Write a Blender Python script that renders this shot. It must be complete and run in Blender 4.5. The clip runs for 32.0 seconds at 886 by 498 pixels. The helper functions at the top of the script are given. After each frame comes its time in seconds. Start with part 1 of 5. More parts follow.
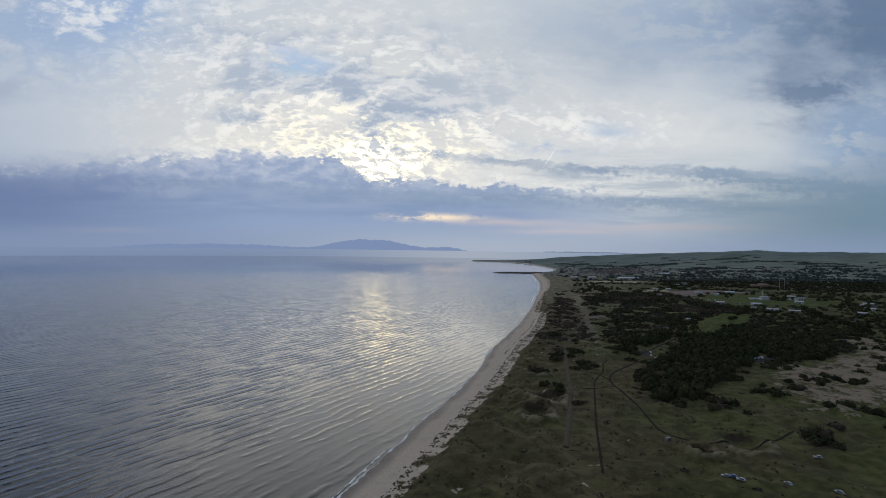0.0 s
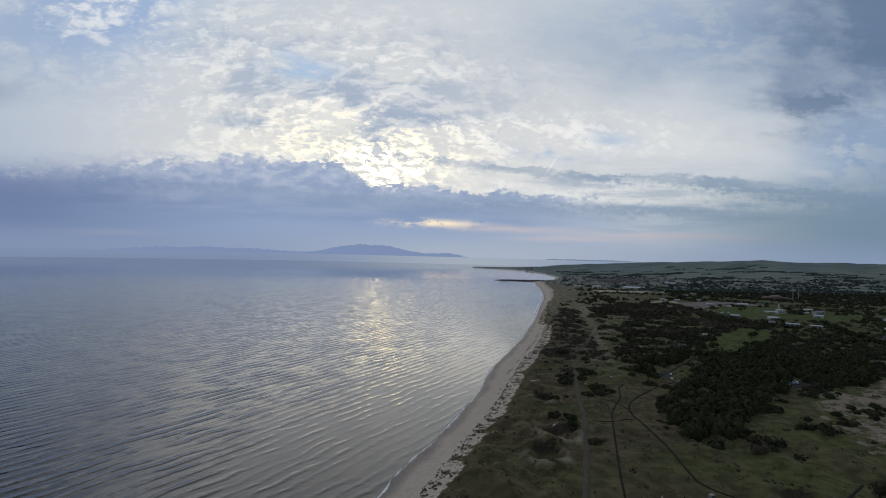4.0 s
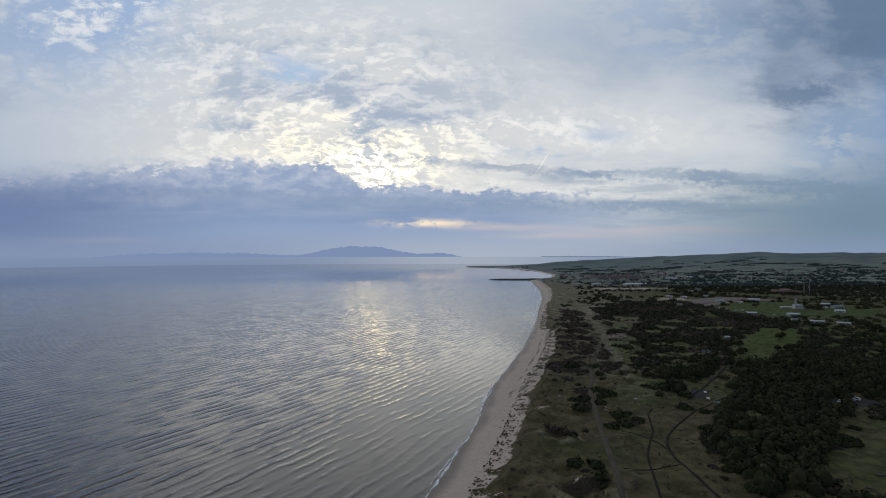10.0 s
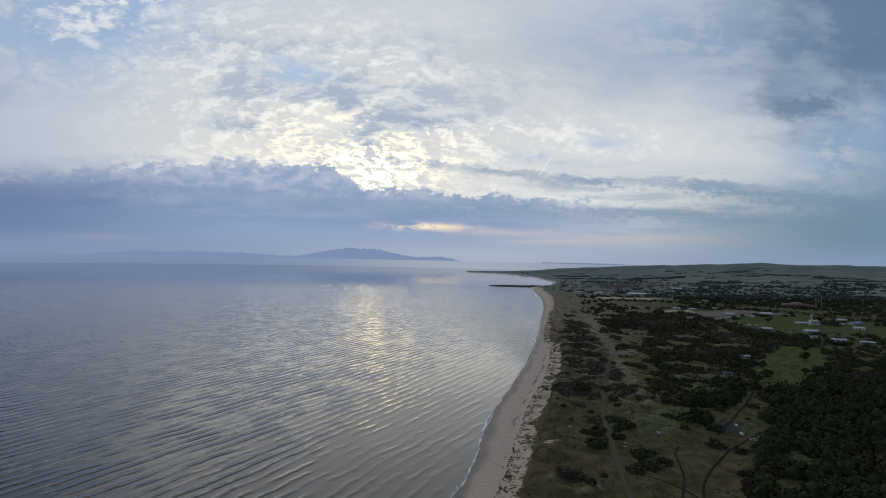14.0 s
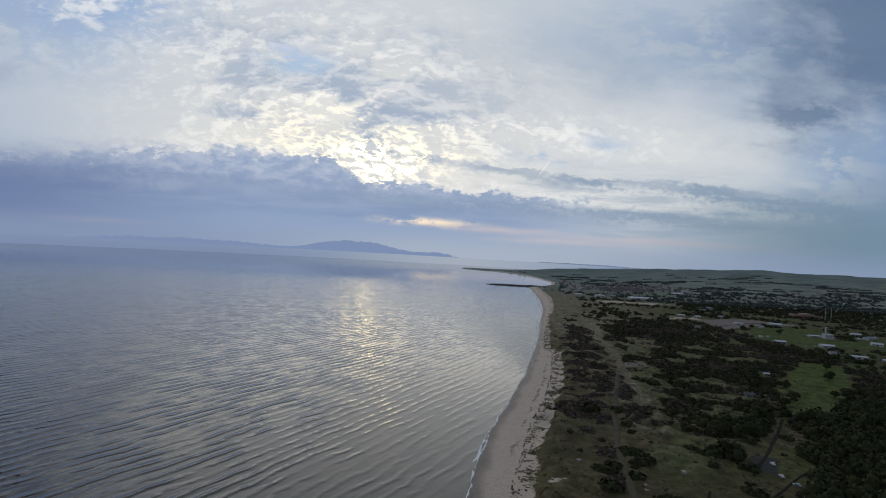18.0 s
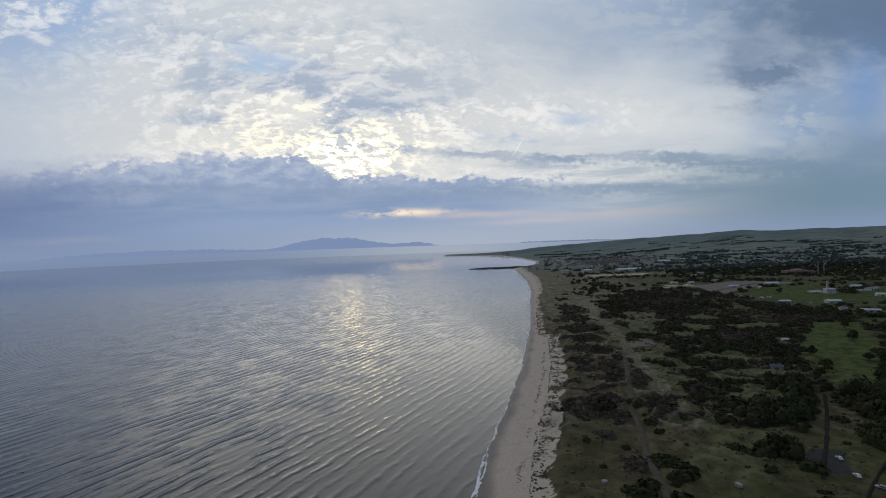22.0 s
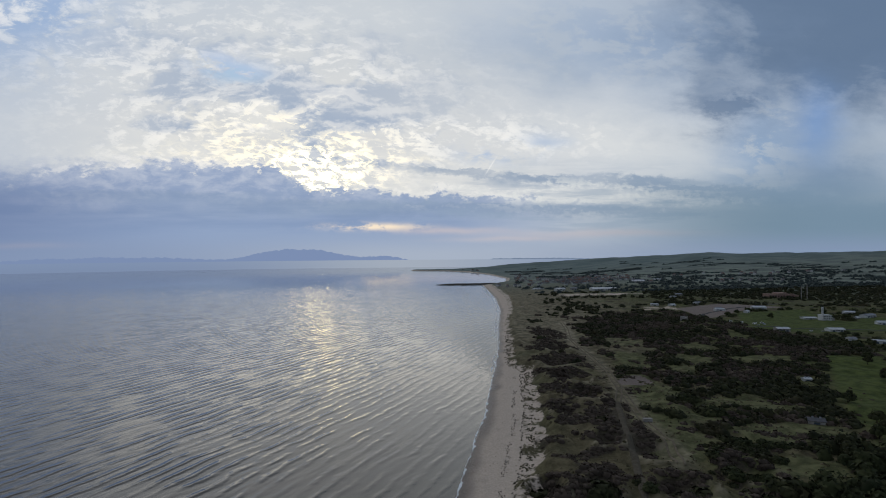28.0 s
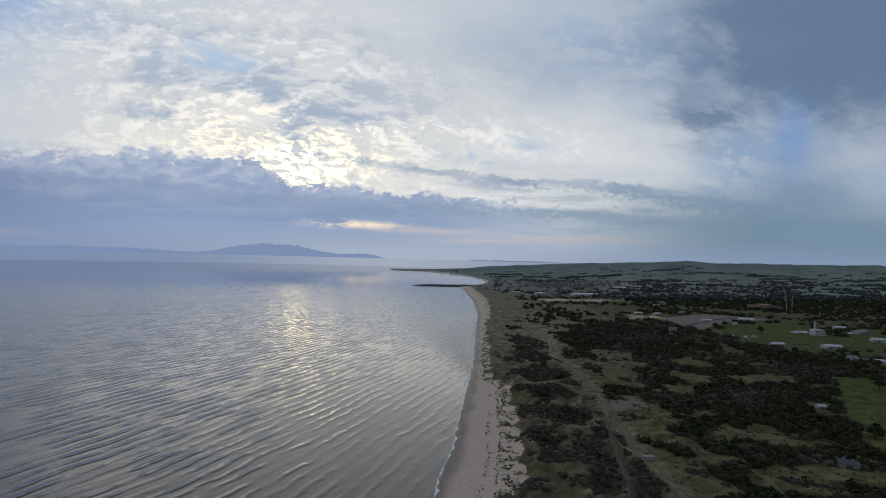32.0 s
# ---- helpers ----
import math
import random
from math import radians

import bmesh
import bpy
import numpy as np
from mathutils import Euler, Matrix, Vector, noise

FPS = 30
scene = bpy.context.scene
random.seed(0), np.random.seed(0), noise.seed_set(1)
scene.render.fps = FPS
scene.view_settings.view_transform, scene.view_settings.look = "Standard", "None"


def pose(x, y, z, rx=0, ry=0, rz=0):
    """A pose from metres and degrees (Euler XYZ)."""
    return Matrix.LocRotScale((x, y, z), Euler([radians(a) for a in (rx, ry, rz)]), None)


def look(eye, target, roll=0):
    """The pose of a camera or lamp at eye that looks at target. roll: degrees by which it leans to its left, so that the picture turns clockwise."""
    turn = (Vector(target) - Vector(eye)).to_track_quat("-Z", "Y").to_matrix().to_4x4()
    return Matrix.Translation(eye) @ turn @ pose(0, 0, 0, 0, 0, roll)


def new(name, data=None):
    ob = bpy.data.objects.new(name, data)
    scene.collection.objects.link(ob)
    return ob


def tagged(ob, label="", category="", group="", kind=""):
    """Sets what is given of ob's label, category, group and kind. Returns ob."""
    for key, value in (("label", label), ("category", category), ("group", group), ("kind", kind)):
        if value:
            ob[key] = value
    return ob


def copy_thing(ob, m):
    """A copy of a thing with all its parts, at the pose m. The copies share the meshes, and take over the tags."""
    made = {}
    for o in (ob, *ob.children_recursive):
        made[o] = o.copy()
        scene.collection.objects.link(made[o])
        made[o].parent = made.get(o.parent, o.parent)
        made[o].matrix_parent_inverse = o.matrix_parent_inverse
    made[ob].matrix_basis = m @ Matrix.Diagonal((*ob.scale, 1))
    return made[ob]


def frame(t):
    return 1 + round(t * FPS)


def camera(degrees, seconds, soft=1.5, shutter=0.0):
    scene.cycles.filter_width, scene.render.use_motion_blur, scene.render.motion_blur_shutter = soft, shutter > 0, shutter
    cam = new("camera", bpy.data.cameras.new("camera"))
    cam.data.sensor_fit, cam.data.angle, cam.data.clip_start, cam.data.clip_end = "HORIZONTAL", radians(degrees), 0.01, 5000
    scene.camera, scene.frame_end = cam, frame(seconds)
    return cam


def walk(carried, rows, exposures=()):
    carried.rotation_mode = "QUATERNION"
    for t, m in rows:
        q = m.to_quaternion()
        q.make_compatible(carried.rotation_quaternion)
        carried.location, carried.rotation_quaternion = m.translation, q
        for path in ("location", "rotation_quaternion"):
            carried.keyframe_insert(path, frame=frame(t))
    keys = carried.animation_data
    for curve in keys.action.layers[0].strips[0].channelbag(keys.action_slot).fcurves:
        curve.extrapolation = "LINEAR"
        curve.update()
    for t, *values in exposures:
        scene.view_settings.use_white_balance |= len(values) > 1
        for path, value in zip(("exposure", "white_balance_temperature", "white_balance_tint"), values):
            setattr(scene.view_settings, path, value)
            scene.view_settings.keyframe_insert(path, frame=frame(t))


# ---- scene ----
# seconds, place in metres, yaw, pitch, lean in degrees
PATH = [
    (0.0, -0.0, -0.0, 120.9, -0.00, -0.45, 0.81),
    (0.5, 0.6, 7.0, 121.0, -0.19, 0.59, 2.31),
    (1.0, 1.1, 14.1, 121.2, 0.22, 0.86, 1.97),
    (1.5, 1.6, 21.3, 121.3, 0.36, 0.09, 0.06),
    (2.0, 2.0, 28.7, 121.4, -0.16, -0.71, 0.71),
    (2.5, 2.6, 36.0, 121.4, -0.49, -0.37, 1.10),
    (3.0, 3.2, 43.2, 121.5, -0.38, 0.72, 2.94),
    (3.5, 3.7, 50.4, 121.5, 0.29, 0.22, 1.86),
    (5.5, 6.5, 79.7, 121.6, -0.16, 0.41, 1.05),
    (6.0, 7.3, 87.1, 121.6, 0.31, 0.65, 1.32),
    (6.5, 7.9, 94.7, 121.6, -0.11, 0.49, 0.41),
    (7.0, 8.5, 102.3, 121.6, -0.26, -0.61, 2.10),
    (7.5, 9.1, 109.6, 121.5, -0.75, -0.77, 0.72),
    (8.0, 9.6, 116.5, 121.5, -0.28, 0.43, 2.03),
    (8.5, 9.9, 123.2, 121.5, -0.16, 0.23, 3.50),
    (9.0, 10.2, 129.9, 121.6, 0.35, -0.53, 0.82),
    (9.5, 10.6, 136.6, 121.8, -0.15, -0.34, 1.65),
    (10.0, 11.1, 143.4, 122.1, -0.59, 0.20, 0.02),
    (10.5, 11.4, 150.2, 122.4, -1.21, 0.99, 1.56),
    (11.0, 11.5, 156.7, 122.7, -1.05, 0.07, 2.28),
    (11.5, 11.6, 163.0, 122.9, -0.55, -0.44, 2.52),
    (12.0, 11.6, 169.0, 123.2, -0.41, -0.47, 1.46),
    (12.5, 11.9, 174.9, 123.4, -0.25, -0.50, 0.55),
    (13.0, 12.2, 180.9, 123.6, -0.35, -0.17, 0.57),
    (13.5, 12.6, 187.4, 123.8, -0.62, 0.31, 1.07),
    (14.0, 12.9, 194.2, 124.0, -0.65, 0.62, 1.29),
    (14.5, 13.1, 201.3, 124.1, -0.66, -0.25, 1.62),
    (16.5, 14.8, 230.1, 124.1, -0.62, -0.08, 0.02),
    (17.0, 15.3, 236.9, 124.3, -1.19, 0.27, 1.23),
    (17.5, 15.6, 243.4, 124.6, -1.27, 0.21, 1.23),
    (18.0, 15.9, 249.4, 124.9, -0.93, 0.15, 3.33),
    (18.5, 16.2, 255.3, 125.1, -0.38, 0.04, 3.51),
    (19.0, 16.7, 261.5, 125.2, -0.15, -0.17, 1.97),
    (19.5, 17.4, 268.4, 125.1, -0.13, -0.23, 0.82),
    (20.0, 18.3, 276.4, 124.8, -0.51, 0.07, -0.46),
    (20.5, 19.5, 285.4, 124.3, -0.62, 0.31, -2.10),
    (21.0, 20.8, 295.6, 123.5, -1.67, 0.43, -2.88),
    (21.5, 22.3, 306.7, 122.5, -2.58, -0.51, -2.32),
    (22.0, 24.2, 318.0, 121.2, -3.05, -1.12, -1.91),
    (22.5, 26.5, 329.3, 119.6, -3.41, -0.72, -2.33),
    (23.0, 28.9, 340.7, 117.8, -4.35, -0.35, -3.29),
    (23.5, 31.3, 351.9, 116.2, -5.46, -0.21, -3.27),
    (24.0, 33.5, 362.6, 114.8, -6.44, 0.13, -2.04),
    (24.5, 35.7, 372.4, 113.8, -6.89, -0.14, 0.44),
    (25.0, 37.9, 381.4, 113.3, -6.71, -0.06, 1.92),
    (25.5, 40.0, 389.4, 113.1, -6.38, 0.15, 2.45),
    (27.5, 47.6, 418.4, 113.6, -6.06, 0.32, -0.09),
    (28.0, 49.4, 425.9, 113.5, -6.31, 0.58, -0.40),
    (28.5, 51.1, 433.6, 113.4, -6.78, 0.50, -1.32),
    (29.0, 52.9, 441.5, 113.2, -7.13, 0.29, -1.08),
    (29.5, 54.8, 449.5, 112.9, -7.61, 0.06, -1.03),
    (30.0, 56.8, 457.3, 112.5, -7.86, -0.24, -0.92),
    (30.5, 58.7, 464.8, 112.1, -8.38, -0.19, -0.30),
    (31.0, 60.6, 471.9, 111.7, -8.61, 0.24, 0.16),
    (31.5, 62.4, 478.8, 111.3, -8.85, 0.76, 1.45),
    (32.0, 64.1, 485.5, 110.9, -8.52, 0.65, 1.55),
]
cam = camera(82.12, 32.0, soft=1.0)
walk(cam, [(t, pose(x, y, z, 0, 0, yaw) @ pose(0, 0, 0, 90 + pitch) @ pose(0, 0, 0, 0, 0, lean)) for t, x, y, z, yaw, pitch, lean in PATH])

# ---- sky and light ----
SUN_AZ, SUN_EL = radians(-7.2), radians(32.0)


def graph(tree):
    """Shortcuts for building node trees: value maths, noise, colour mixes."""
    nodes, links = tree.nodes, tree.links

    def put(socket, v):
        if isinstance(v, bpy.types.NodeSocket):
            links.new(v, socket)
        elif v is not None:
            socket.default_value = v

    def m(op, a, b=None, c=None, clamp=False):
        n = nodes.new("ShaderNodeMath")
        n.operation, n.use_clamp = op, clamp
        for k, v in enumerate((a, b, c)):
            put(n.inputs[k], v)
        return n.outputs[0]

    def mix(fac, a, b, how="MIX"):
        n = nodes.new("ShaderNodeMix")
        n.data_type, n.blend_type = "RGBA", how
        put(n.inputs[0], fac)
        put(n.inputs[6], (*a, 1) if isinstance(a, tuple) else a)
        put(n.inputs[7], (*b, 1) if isinstance(b, tuple) else b)
        return n.outputs[2]

    def noisy(vec, scale, detail=4.0, rough=0.5, out=0, warp=0.0):
        n = nodes.new("ShaderNodeTexNoise")
        put(n.inputs["Vector"], vec)
        put(n.inputs["Scale"], scale)
        put(n.inputs["Detail"], detail)
        put(n.inputs["Roughness"], rough)
        put(n.inputs["Distortion"], warp)
        return n.outputs[out]

    def ramp(v, lo, hi, smooth=True):
        n = nodes.new("ShaderNodeMapRange")
        n.interpolation_type = "SMOOTHSTEP" if smooth else "LINEAR"
        put(n.inputs[0], v)
        put(n.inputs[1], lo)
        put(n.inputs[2], hi)
        return n.outputs[0]

    def xyz(x, y, z):
        n = nodes.new("ShaderNodeCombineXYZ")
        for k, v in enumerate((x, y, z)):
            put(n.inputs[k], v)
        return n.outputs[0]

    def split(v):
        n = nodes.new("ShaderNodeSeparateXYZ")
        put(n.inputs[0], v)
        return n.outputs

    return put, m, mix, noisy, ramp, xyz, split


world = bpy.data.worlds.new("evening_sky")
scene.world = world
world.use_nodes = True
wt = world.node_tree
wt.nodes.clear()
put, m, mix, noisy, ramp, xyz, split = graph(wt)
toward = wt.nodes.new("ShaderNodeTexCoord").outputs["Generated"]
dx, dy, dz = split(toward)
ahead = m("MAXIMUM", dy, 0.3)
U, V = m("DIVIDE", dx, ahead), m("DIVIDE", dz, ahead)
up = m("MAXIMUM", dz, 0.0)
# the cloud deck lies on a high plane
flat = m("ADD", up, 0.16)
deck = xyz(m("DIVIDE", dx, flat), m("DIVIDE", dy, flat), 0.0)
rag = m("SUBTRACT", noisy(xyz(m("MULTIPLY", U, 1.0), m("MULTIPLY", V, 2.2), 3.0), 7.0, 6.0, 0.62), 0.5)
rag2 = m("SUBTRACT", noisy(xyz(U, m("MULTIPLY", V, 2.0), 9.0), 22.0, 5.0, 0.6), 0.5)

rag3 = m("SUBTRACT", noisy(xyz(U, m("MULTIPLY", V, 1.5), 5.0), 60.0, 4.0, 0.6), 0.5)


def blob(u, v, ru, rv, wob=0.12, lean=0.0):
    """A soft patch of cloud round a direction."""
    a = m("DIVIDE", m("ADD", m("SUBTRACT", U, u), m("MULTIPLY", rag, wob)), ru)
    b = m("DIVIDE", m("ADD", m("SUBTRACT", V, v), m("ADD", m("MULTIPLY", rag, wob * 0.6), m("MULTIPLY", m("SUBTRACT", U, u), -lean))), rv)
    r = m("ADD", m("MULTIPLY", a, a), m("MULTIPLY", b, b))
    return m("EXPONENT", m("MULTIPLY", r, -1.0))


def total(*parts):
    out = parts[0]
    for p in parts[1:]:
        out = m("ADD", out, p)
    return out


sky = wt.nodes.new("ShaderNodeTexSky")
sky.sky_type, sky.sun_disc = "NISHITA", False
sky.sun_elevation, sky.sun_rotation = SUN_EL, SUN_AZ
sky.air_density, sky.dust_density, sky.ozone_density = 1.0, 1.5, 2.0
clear = mix(0.55, mix(1.0, sky.outputs[0], (0.06, 0.06, 0.06), "MULTIPLY"), (0.17, 0.31, 0.60))

field = xyz(U, m("MULTIPLY", V, 1.9), 0.0)
lumps = noisy(field, 7.5, 8.0, 0.60, warp=0.5)
crumbs = noisy(field, 24.0, 7.0, 0.62, warp=0.4)
flecks = noisy(xyz(U, m("ADD", m("MULTIPLY", V, 2.1), m("MULTIPLY", U, 0.25)), 2.0), 40.0, 6.0, 0.64, warp=0.6)
puffs = noisy(field, 9.0, 3.0, 0.48, warp=0.35)
soft = noisy(deck, 0.9, 4.0, 0.5, warp=0.6)
body = m("ADD", m("MULTIPLY", lumps, 0.65), m("MULTIPLY", crumbs, 0.35))
glow = blob(-0.15, 0.17, 0.70, 0.34, 0.1)
# a thin bright veil
veil = mix(glow, (0.44, 0.525, 0.645), (0.695, 0.70, 0.695))
veil = mix(m("MULTIPLY", ramp(soft, 0.40, 0.66), 0.7), veil, mix(glow, (0.58, 0.635, 0.69), (0.825, 0.815, 0.77)))
# broken cloud: grey undersides, silver edges turned to the sun
curd = m("MINIMUM", total(m("MULTIPLY", blob(-0.22, 0.33, 0.30, 0.11), 0.85), blob(-0.20, 0.21, 0.25, 0.07), blob(-0.70, 0.46, 0.22, 0.10), m("MULTIPLY", blob(0.28, 0.235, 0.17, 0.035), 0.9), m("MULTIPLY", blob(0.0, 0.22, 0.14, 0.04), 0.8)), 1.0)
sunward = wt.nodes.new("ShaderNodeVectorMath")
sunward.operation = "NORMALIZE"
put(sunward.inputs[0], xyz(m("SUBTRACT", -0.124, U), m("SUBTRACT", 0.26, m("MULTIPLY", V, 1.9)), 0.0))
hx, hy, hz = split(sunward.outputs[0])


def nearer(step):
    """The field looked up a little way towards the sun."""
    return xyz(m("ADD", U, m("MULTIPLY", hx, step)), m("ADD", m("MULTIPLY", V, 1.9), m("MULTIPLY", hy, step)), 0.0)


lumps_lit, crumbs_lit = noisy(nearer(0.028), 7.5, 8.0, 0.60, warp=0.5), noisy(nearer(0.011), 24.0, 7.0, 0.62, warp=0.4)
swing = m("ADD", m("MULTIPLY", m("SUBTRACT", lumps_lit, lumps), 0.8), m("MULTIPLY", m("SUBTRACT", crumbs_lit, crumbs), 0.75))
belt = total(blob(-0.394, 0.325, 0.055, 0.042, 0.08), blob(-0.275, 0.325, 0.075, 0.036, 0.08), blob(-0.178, 0.325, 0.042, 0.034, 0.08), m("MULTIPLY", blob(-0.42, 0.247, 0.055, 0.014, 0.05), 1.1), blob(-0.150, 0.205, 0.045, 0.034, 0.05),
             blob(-0.038, 0.292, 0.080, 0.040, 0.08), blob(0.078, 0.309, 0.085, 0.045, 0.08), m("MULTIPLY", blob(-0.10, 0.26, 0.09, 0.03, 0.06), 0.7), m("MULTIPLY", blob(-0.12, 0.42, 0.20, 0.05), 0.45), m("MULTIPLY", blob(-0.42, 0.41, 0.16, 0.04), 0.45), m("MULTIPLY", blob(0.02, 0.175, 0.15, 0.010, 0.04, -0.06), 0.8), m("MULTIPLY", blob(-0.84, 0.307, 0.045, 0.022, 0.05), 1.2))
mass = m("ADD", m("MINIMUM", belt, 1.1), m("MULTIPLY", m("SUBTRACT", 0.5, m("ADD", m("MULTIPLY", lumps, 0.55), m("MULTIPLY", crumbs, 0.45))), 3.4))
under = m("MULTIPLY", ramp(mass, 0.12, 0.72), m("ADD", 0.22, m("MULTIPLY", curd, 0.75)))
grey = mix(ramp(m("ADD", m("MULTIPLY", puffs, 0.6), m("ADD", m("MULTIPLY", crumbs, 0.4), m("MULTIPLY", swing, 1.2))), 0.36, 0.62), (0.345, 0.425, 0.555), (0.61, 0.645, 0.70))
veil = mix(m("MULTIPLY", curd, ramp(m("ADD", m("MULTIPLY", crumbs, 0.5), m("ADD", m("MULTIPLY", flecks, 0.5), swing)), 0.46, 0.66)), veil, (0.90, 0.89, 0.86))
tone = mix(m("MULTIPLY", under, 0.95), veil, grey)
silver = m("MULTIPLY", m("MULTIPLY", ramp(swing, 0.012, 0.085), m("MULTIPLY", ramp(mass, -0.25, 0.15), ramp(mass, 0.95, 0.35))), curd)
hot = blob(-0.16, 0.20, 0.20, 0.09, 0.03)
tone = mix(m("MULTIPLY", silver, m("ADD", 0.5, m("MULTIPLY", hot, 0.5))), tone, mix(hot, (0.93, 0.93, 0.92), (1.25, 1.13, 0.84)))
# blue gaps
gaps = total(blob(-0.315, 0.365, 0.05, 0.020, 0.06), blob(-0.255, 0.352, 0.035, 0.014, 0.05), blob(-0.78, 0.44, 0.20, 0.11), blob(-0.62, 0.475, 0.10, 0.05), blob(0.33, 0.230, 0.045, 0.016, 0.06), blob(0.22, 0.20, 0.07, 0.02, 0.06), m("MULTIPLY", blob(0.80, 0.22, 0.09, 0.10), 0.9), m("MULTIPLY", blob(0.52, 0.44, 0.25, 0.07), 0.55))
tone = mix(m("MULTIPLY", m("MINIMUM", gaps, 1.0), ramp(body, 0.56, 0.47)), tone, mix(0.45, clear, (0.40, 0.54, 0.74)))
corner = m("MINIMUM", total(blob(-0.72, 0.455, 0.13, 0.075, 0.06), m("MULTIPLY", blob(-0.60, 0.50, 0.08, 0.04, 0.06), 0.8)), 1.0)
tone = mix(m("MULTIPLY", corner, 0.75), tone, (0.34, 0.46, 0.67))
tone = mix(m("MULTIPLY", m("MULTIPLY", corner, ramp(m("ADD", m("MULTIPLY", lumps, 0.5), m("MULTIPLY", crumbs, 0.5)), 0.50, 0.60)), 0.9), tone, (0.86, 0.87, 0.88))
chink = m("MULTIPLY", blob(-0.285, 0.347, 0.058, 0.020, 0.07), ramp(crumbs, 0.60, 0.48))
tone = mix(m("MULTIPLY", chink, 0.85), tone, (0.40, 0.55, 0.72))
# the heavy blue-grey corner
puff = m("ADD", 0.75, m("MULTIPLY", m("SUBTRACT", m("ADD", m("MULTIPLY", lumps, 0.7), m("MULTIPLY", crumbs, 0.3)), 0.5), -2.2))
heavy = total(m("MULTIPLY", m("MULTIPLY", blob(0.98, 0.48, 0.34, 0.19, 0.25), 1.25), puff), m("MULTIPLY", m("MULTIPLY", blob(0.715, 0.300, 0.070, 0.036, 0.26, 0.05), 1.0), m("ADD", 0.72, m("MULTIPLY", rag2, 2.4))), m("MULTIPLY", blob(0.67, 0.36, 0.05, 0.07, 0.2), 0.3), m("MULTIPLY", blob(-0.95, 0.285, 0.08, 0.025, 0.1), 0.7), m("MULTIPLY", blob(0.95, 0.15, 0.13, 0.06, 0.2), 0.7), m("MULTIPLY", blob(1.05, 0.62, 0.40, 0.26, 0.1), 0.8))
tone = mix(m("MULTIPLY", m("MULTIPLY", blob(0.40, 0.40, 0.34, 0.10, 0.3), 0.5), ramp(soft, 0.2, 0.55)), tone, (0.25, 0.34, 0.47))
tone = mix(m("MULTIPLY", m("MINIMUM", heavy, 1.0), m("ADD", 0.65, m("MULTIPLY", soft, 0.4))), tone, (0.098, 0.165, 0.285))
tone = mix(m("MULTIPLY", m("MULTIPLY", ramp(m("ADD", U, m("MULTIPLY", rag, 0.4)), 0.52, 0.98), ramp(m("ADD", V, m("MULTIPLY", rag, 0.2)), 0.27, 0.47)), 0.62), tone, (0.105, 0.165, 0.265))
tone = mix(m("MULTIPLY", blob(0.93, 0.27, 0.055, 0.08, 0.10), 0.6), tone, (0.13, 0.28, 0.60))

# warm light breaking through round the sun
rays = total(blob(-0.135, 0.135, 0.055, 0.028, 0.06), m("MULTIPLY", blob(-0.21, 0.185, 0.13, 0.026, 0.10, -0.45), 0.9), m("MULTIPLY", blob(-0.02, 0.195, 0.10, 0.016, 0.10, -0.1), 0.8), m("MULTIPLY", blob(-0.30, 0.185, 0.14, 0.028, 0.08), 0.6))
shine = m("MULTIPLY", m("MINIMUM", rays, 1.0), ramp(flecks, 0.43, 0.62))
tone = mix(m("MULTIPLY", shine, 0.85), tone, (1.15, 1.06, 0.84))
halo = m("MULTIPLY", blob(-0.140, 0.160, 0.100, 0.045, 0.05), ramp(flecks, 0.44, 0.66))
tone = mix(m("MULTIPLY", halo, 0.40), tone, (7.0, 5.8, 3.0))
disc = m("MULTIPLY", blob(-0.138, 0.150, 0.052, 0.031, 0.05), ramp(m("ADD", flecks, m("MULTIPLY", rag3, 0.5)), 0.47, 0.80))
tone = mix(disc, tone, (21.0, 16.8, 7.4))

# the low bank above the horizon, its top ragged and lower to the right
edge = m("ADD", total(m("MULTIPLY", ramp(U, -0.95, -0.35), 0.045), m("MULTIPLY", ramp(U, -0.23, -0.13), -0.050), m("MULTIPLY", ramp(U, 0.10, 0.40), -0.020), 0.130), m("ADD", m("MULTIPLY", rag, 0.040), m("ADD", m("MULTIPLY", rag2, 0.070), m("MULTIPLY", rag3, 0.048))))
bank = ramp(m("ADD", m("SUBTRACT", edge, V), m("MULTIPLY", ramp(U, -0.30, -0.65), 0.012)), m("SUBTRACT", -0.004, m("MULTIPLY", ramp(U, -0.25, -0.7), 0.020)), m("ADD", 0.010, m("MULTIPLY", ramp(U, -0.25, -0.7), 0.025)))
bank = m("MULTIPLY", bank, m("SUBTRACT", 1.0, m("MULTIPLY", ramp(U, 0.05, 0.5), 0.62)))
lines = noisy(xyz(m("MULTIPLY", U, 1.0), m("MULTIPLY", V, 9.0), 1.0), 5.0, 5.0, 0.55)
bank_tone = mix(ramp(V, 0.02, 0.09), (0.28, 0.37, 0.55), mix(ramp(lines, 0.30, 0.70), (0.22, 0.305, 0.48), (0.30, 0.38, 0.55)))
bank_tone = mix(m("MULTIPLY", ramp(m("ADD", V, m("MULTIPLY", rag, 0.09)), 0.070, 0.150), 0.95), bank_tone, mix(ramp(m("ADD", crumbs, m("MULTIPLY", rag, 0.7)), 0.34, 0.70), (0.30, 0.38, 0.55), (0.49, 0.545, 0.66)))
bank_tone = mix(ramp(U, 0.1, 0.9), bank_tone, (0.27, 0.36, 0.45))
tone = mix(bank, tone, bank_tone)
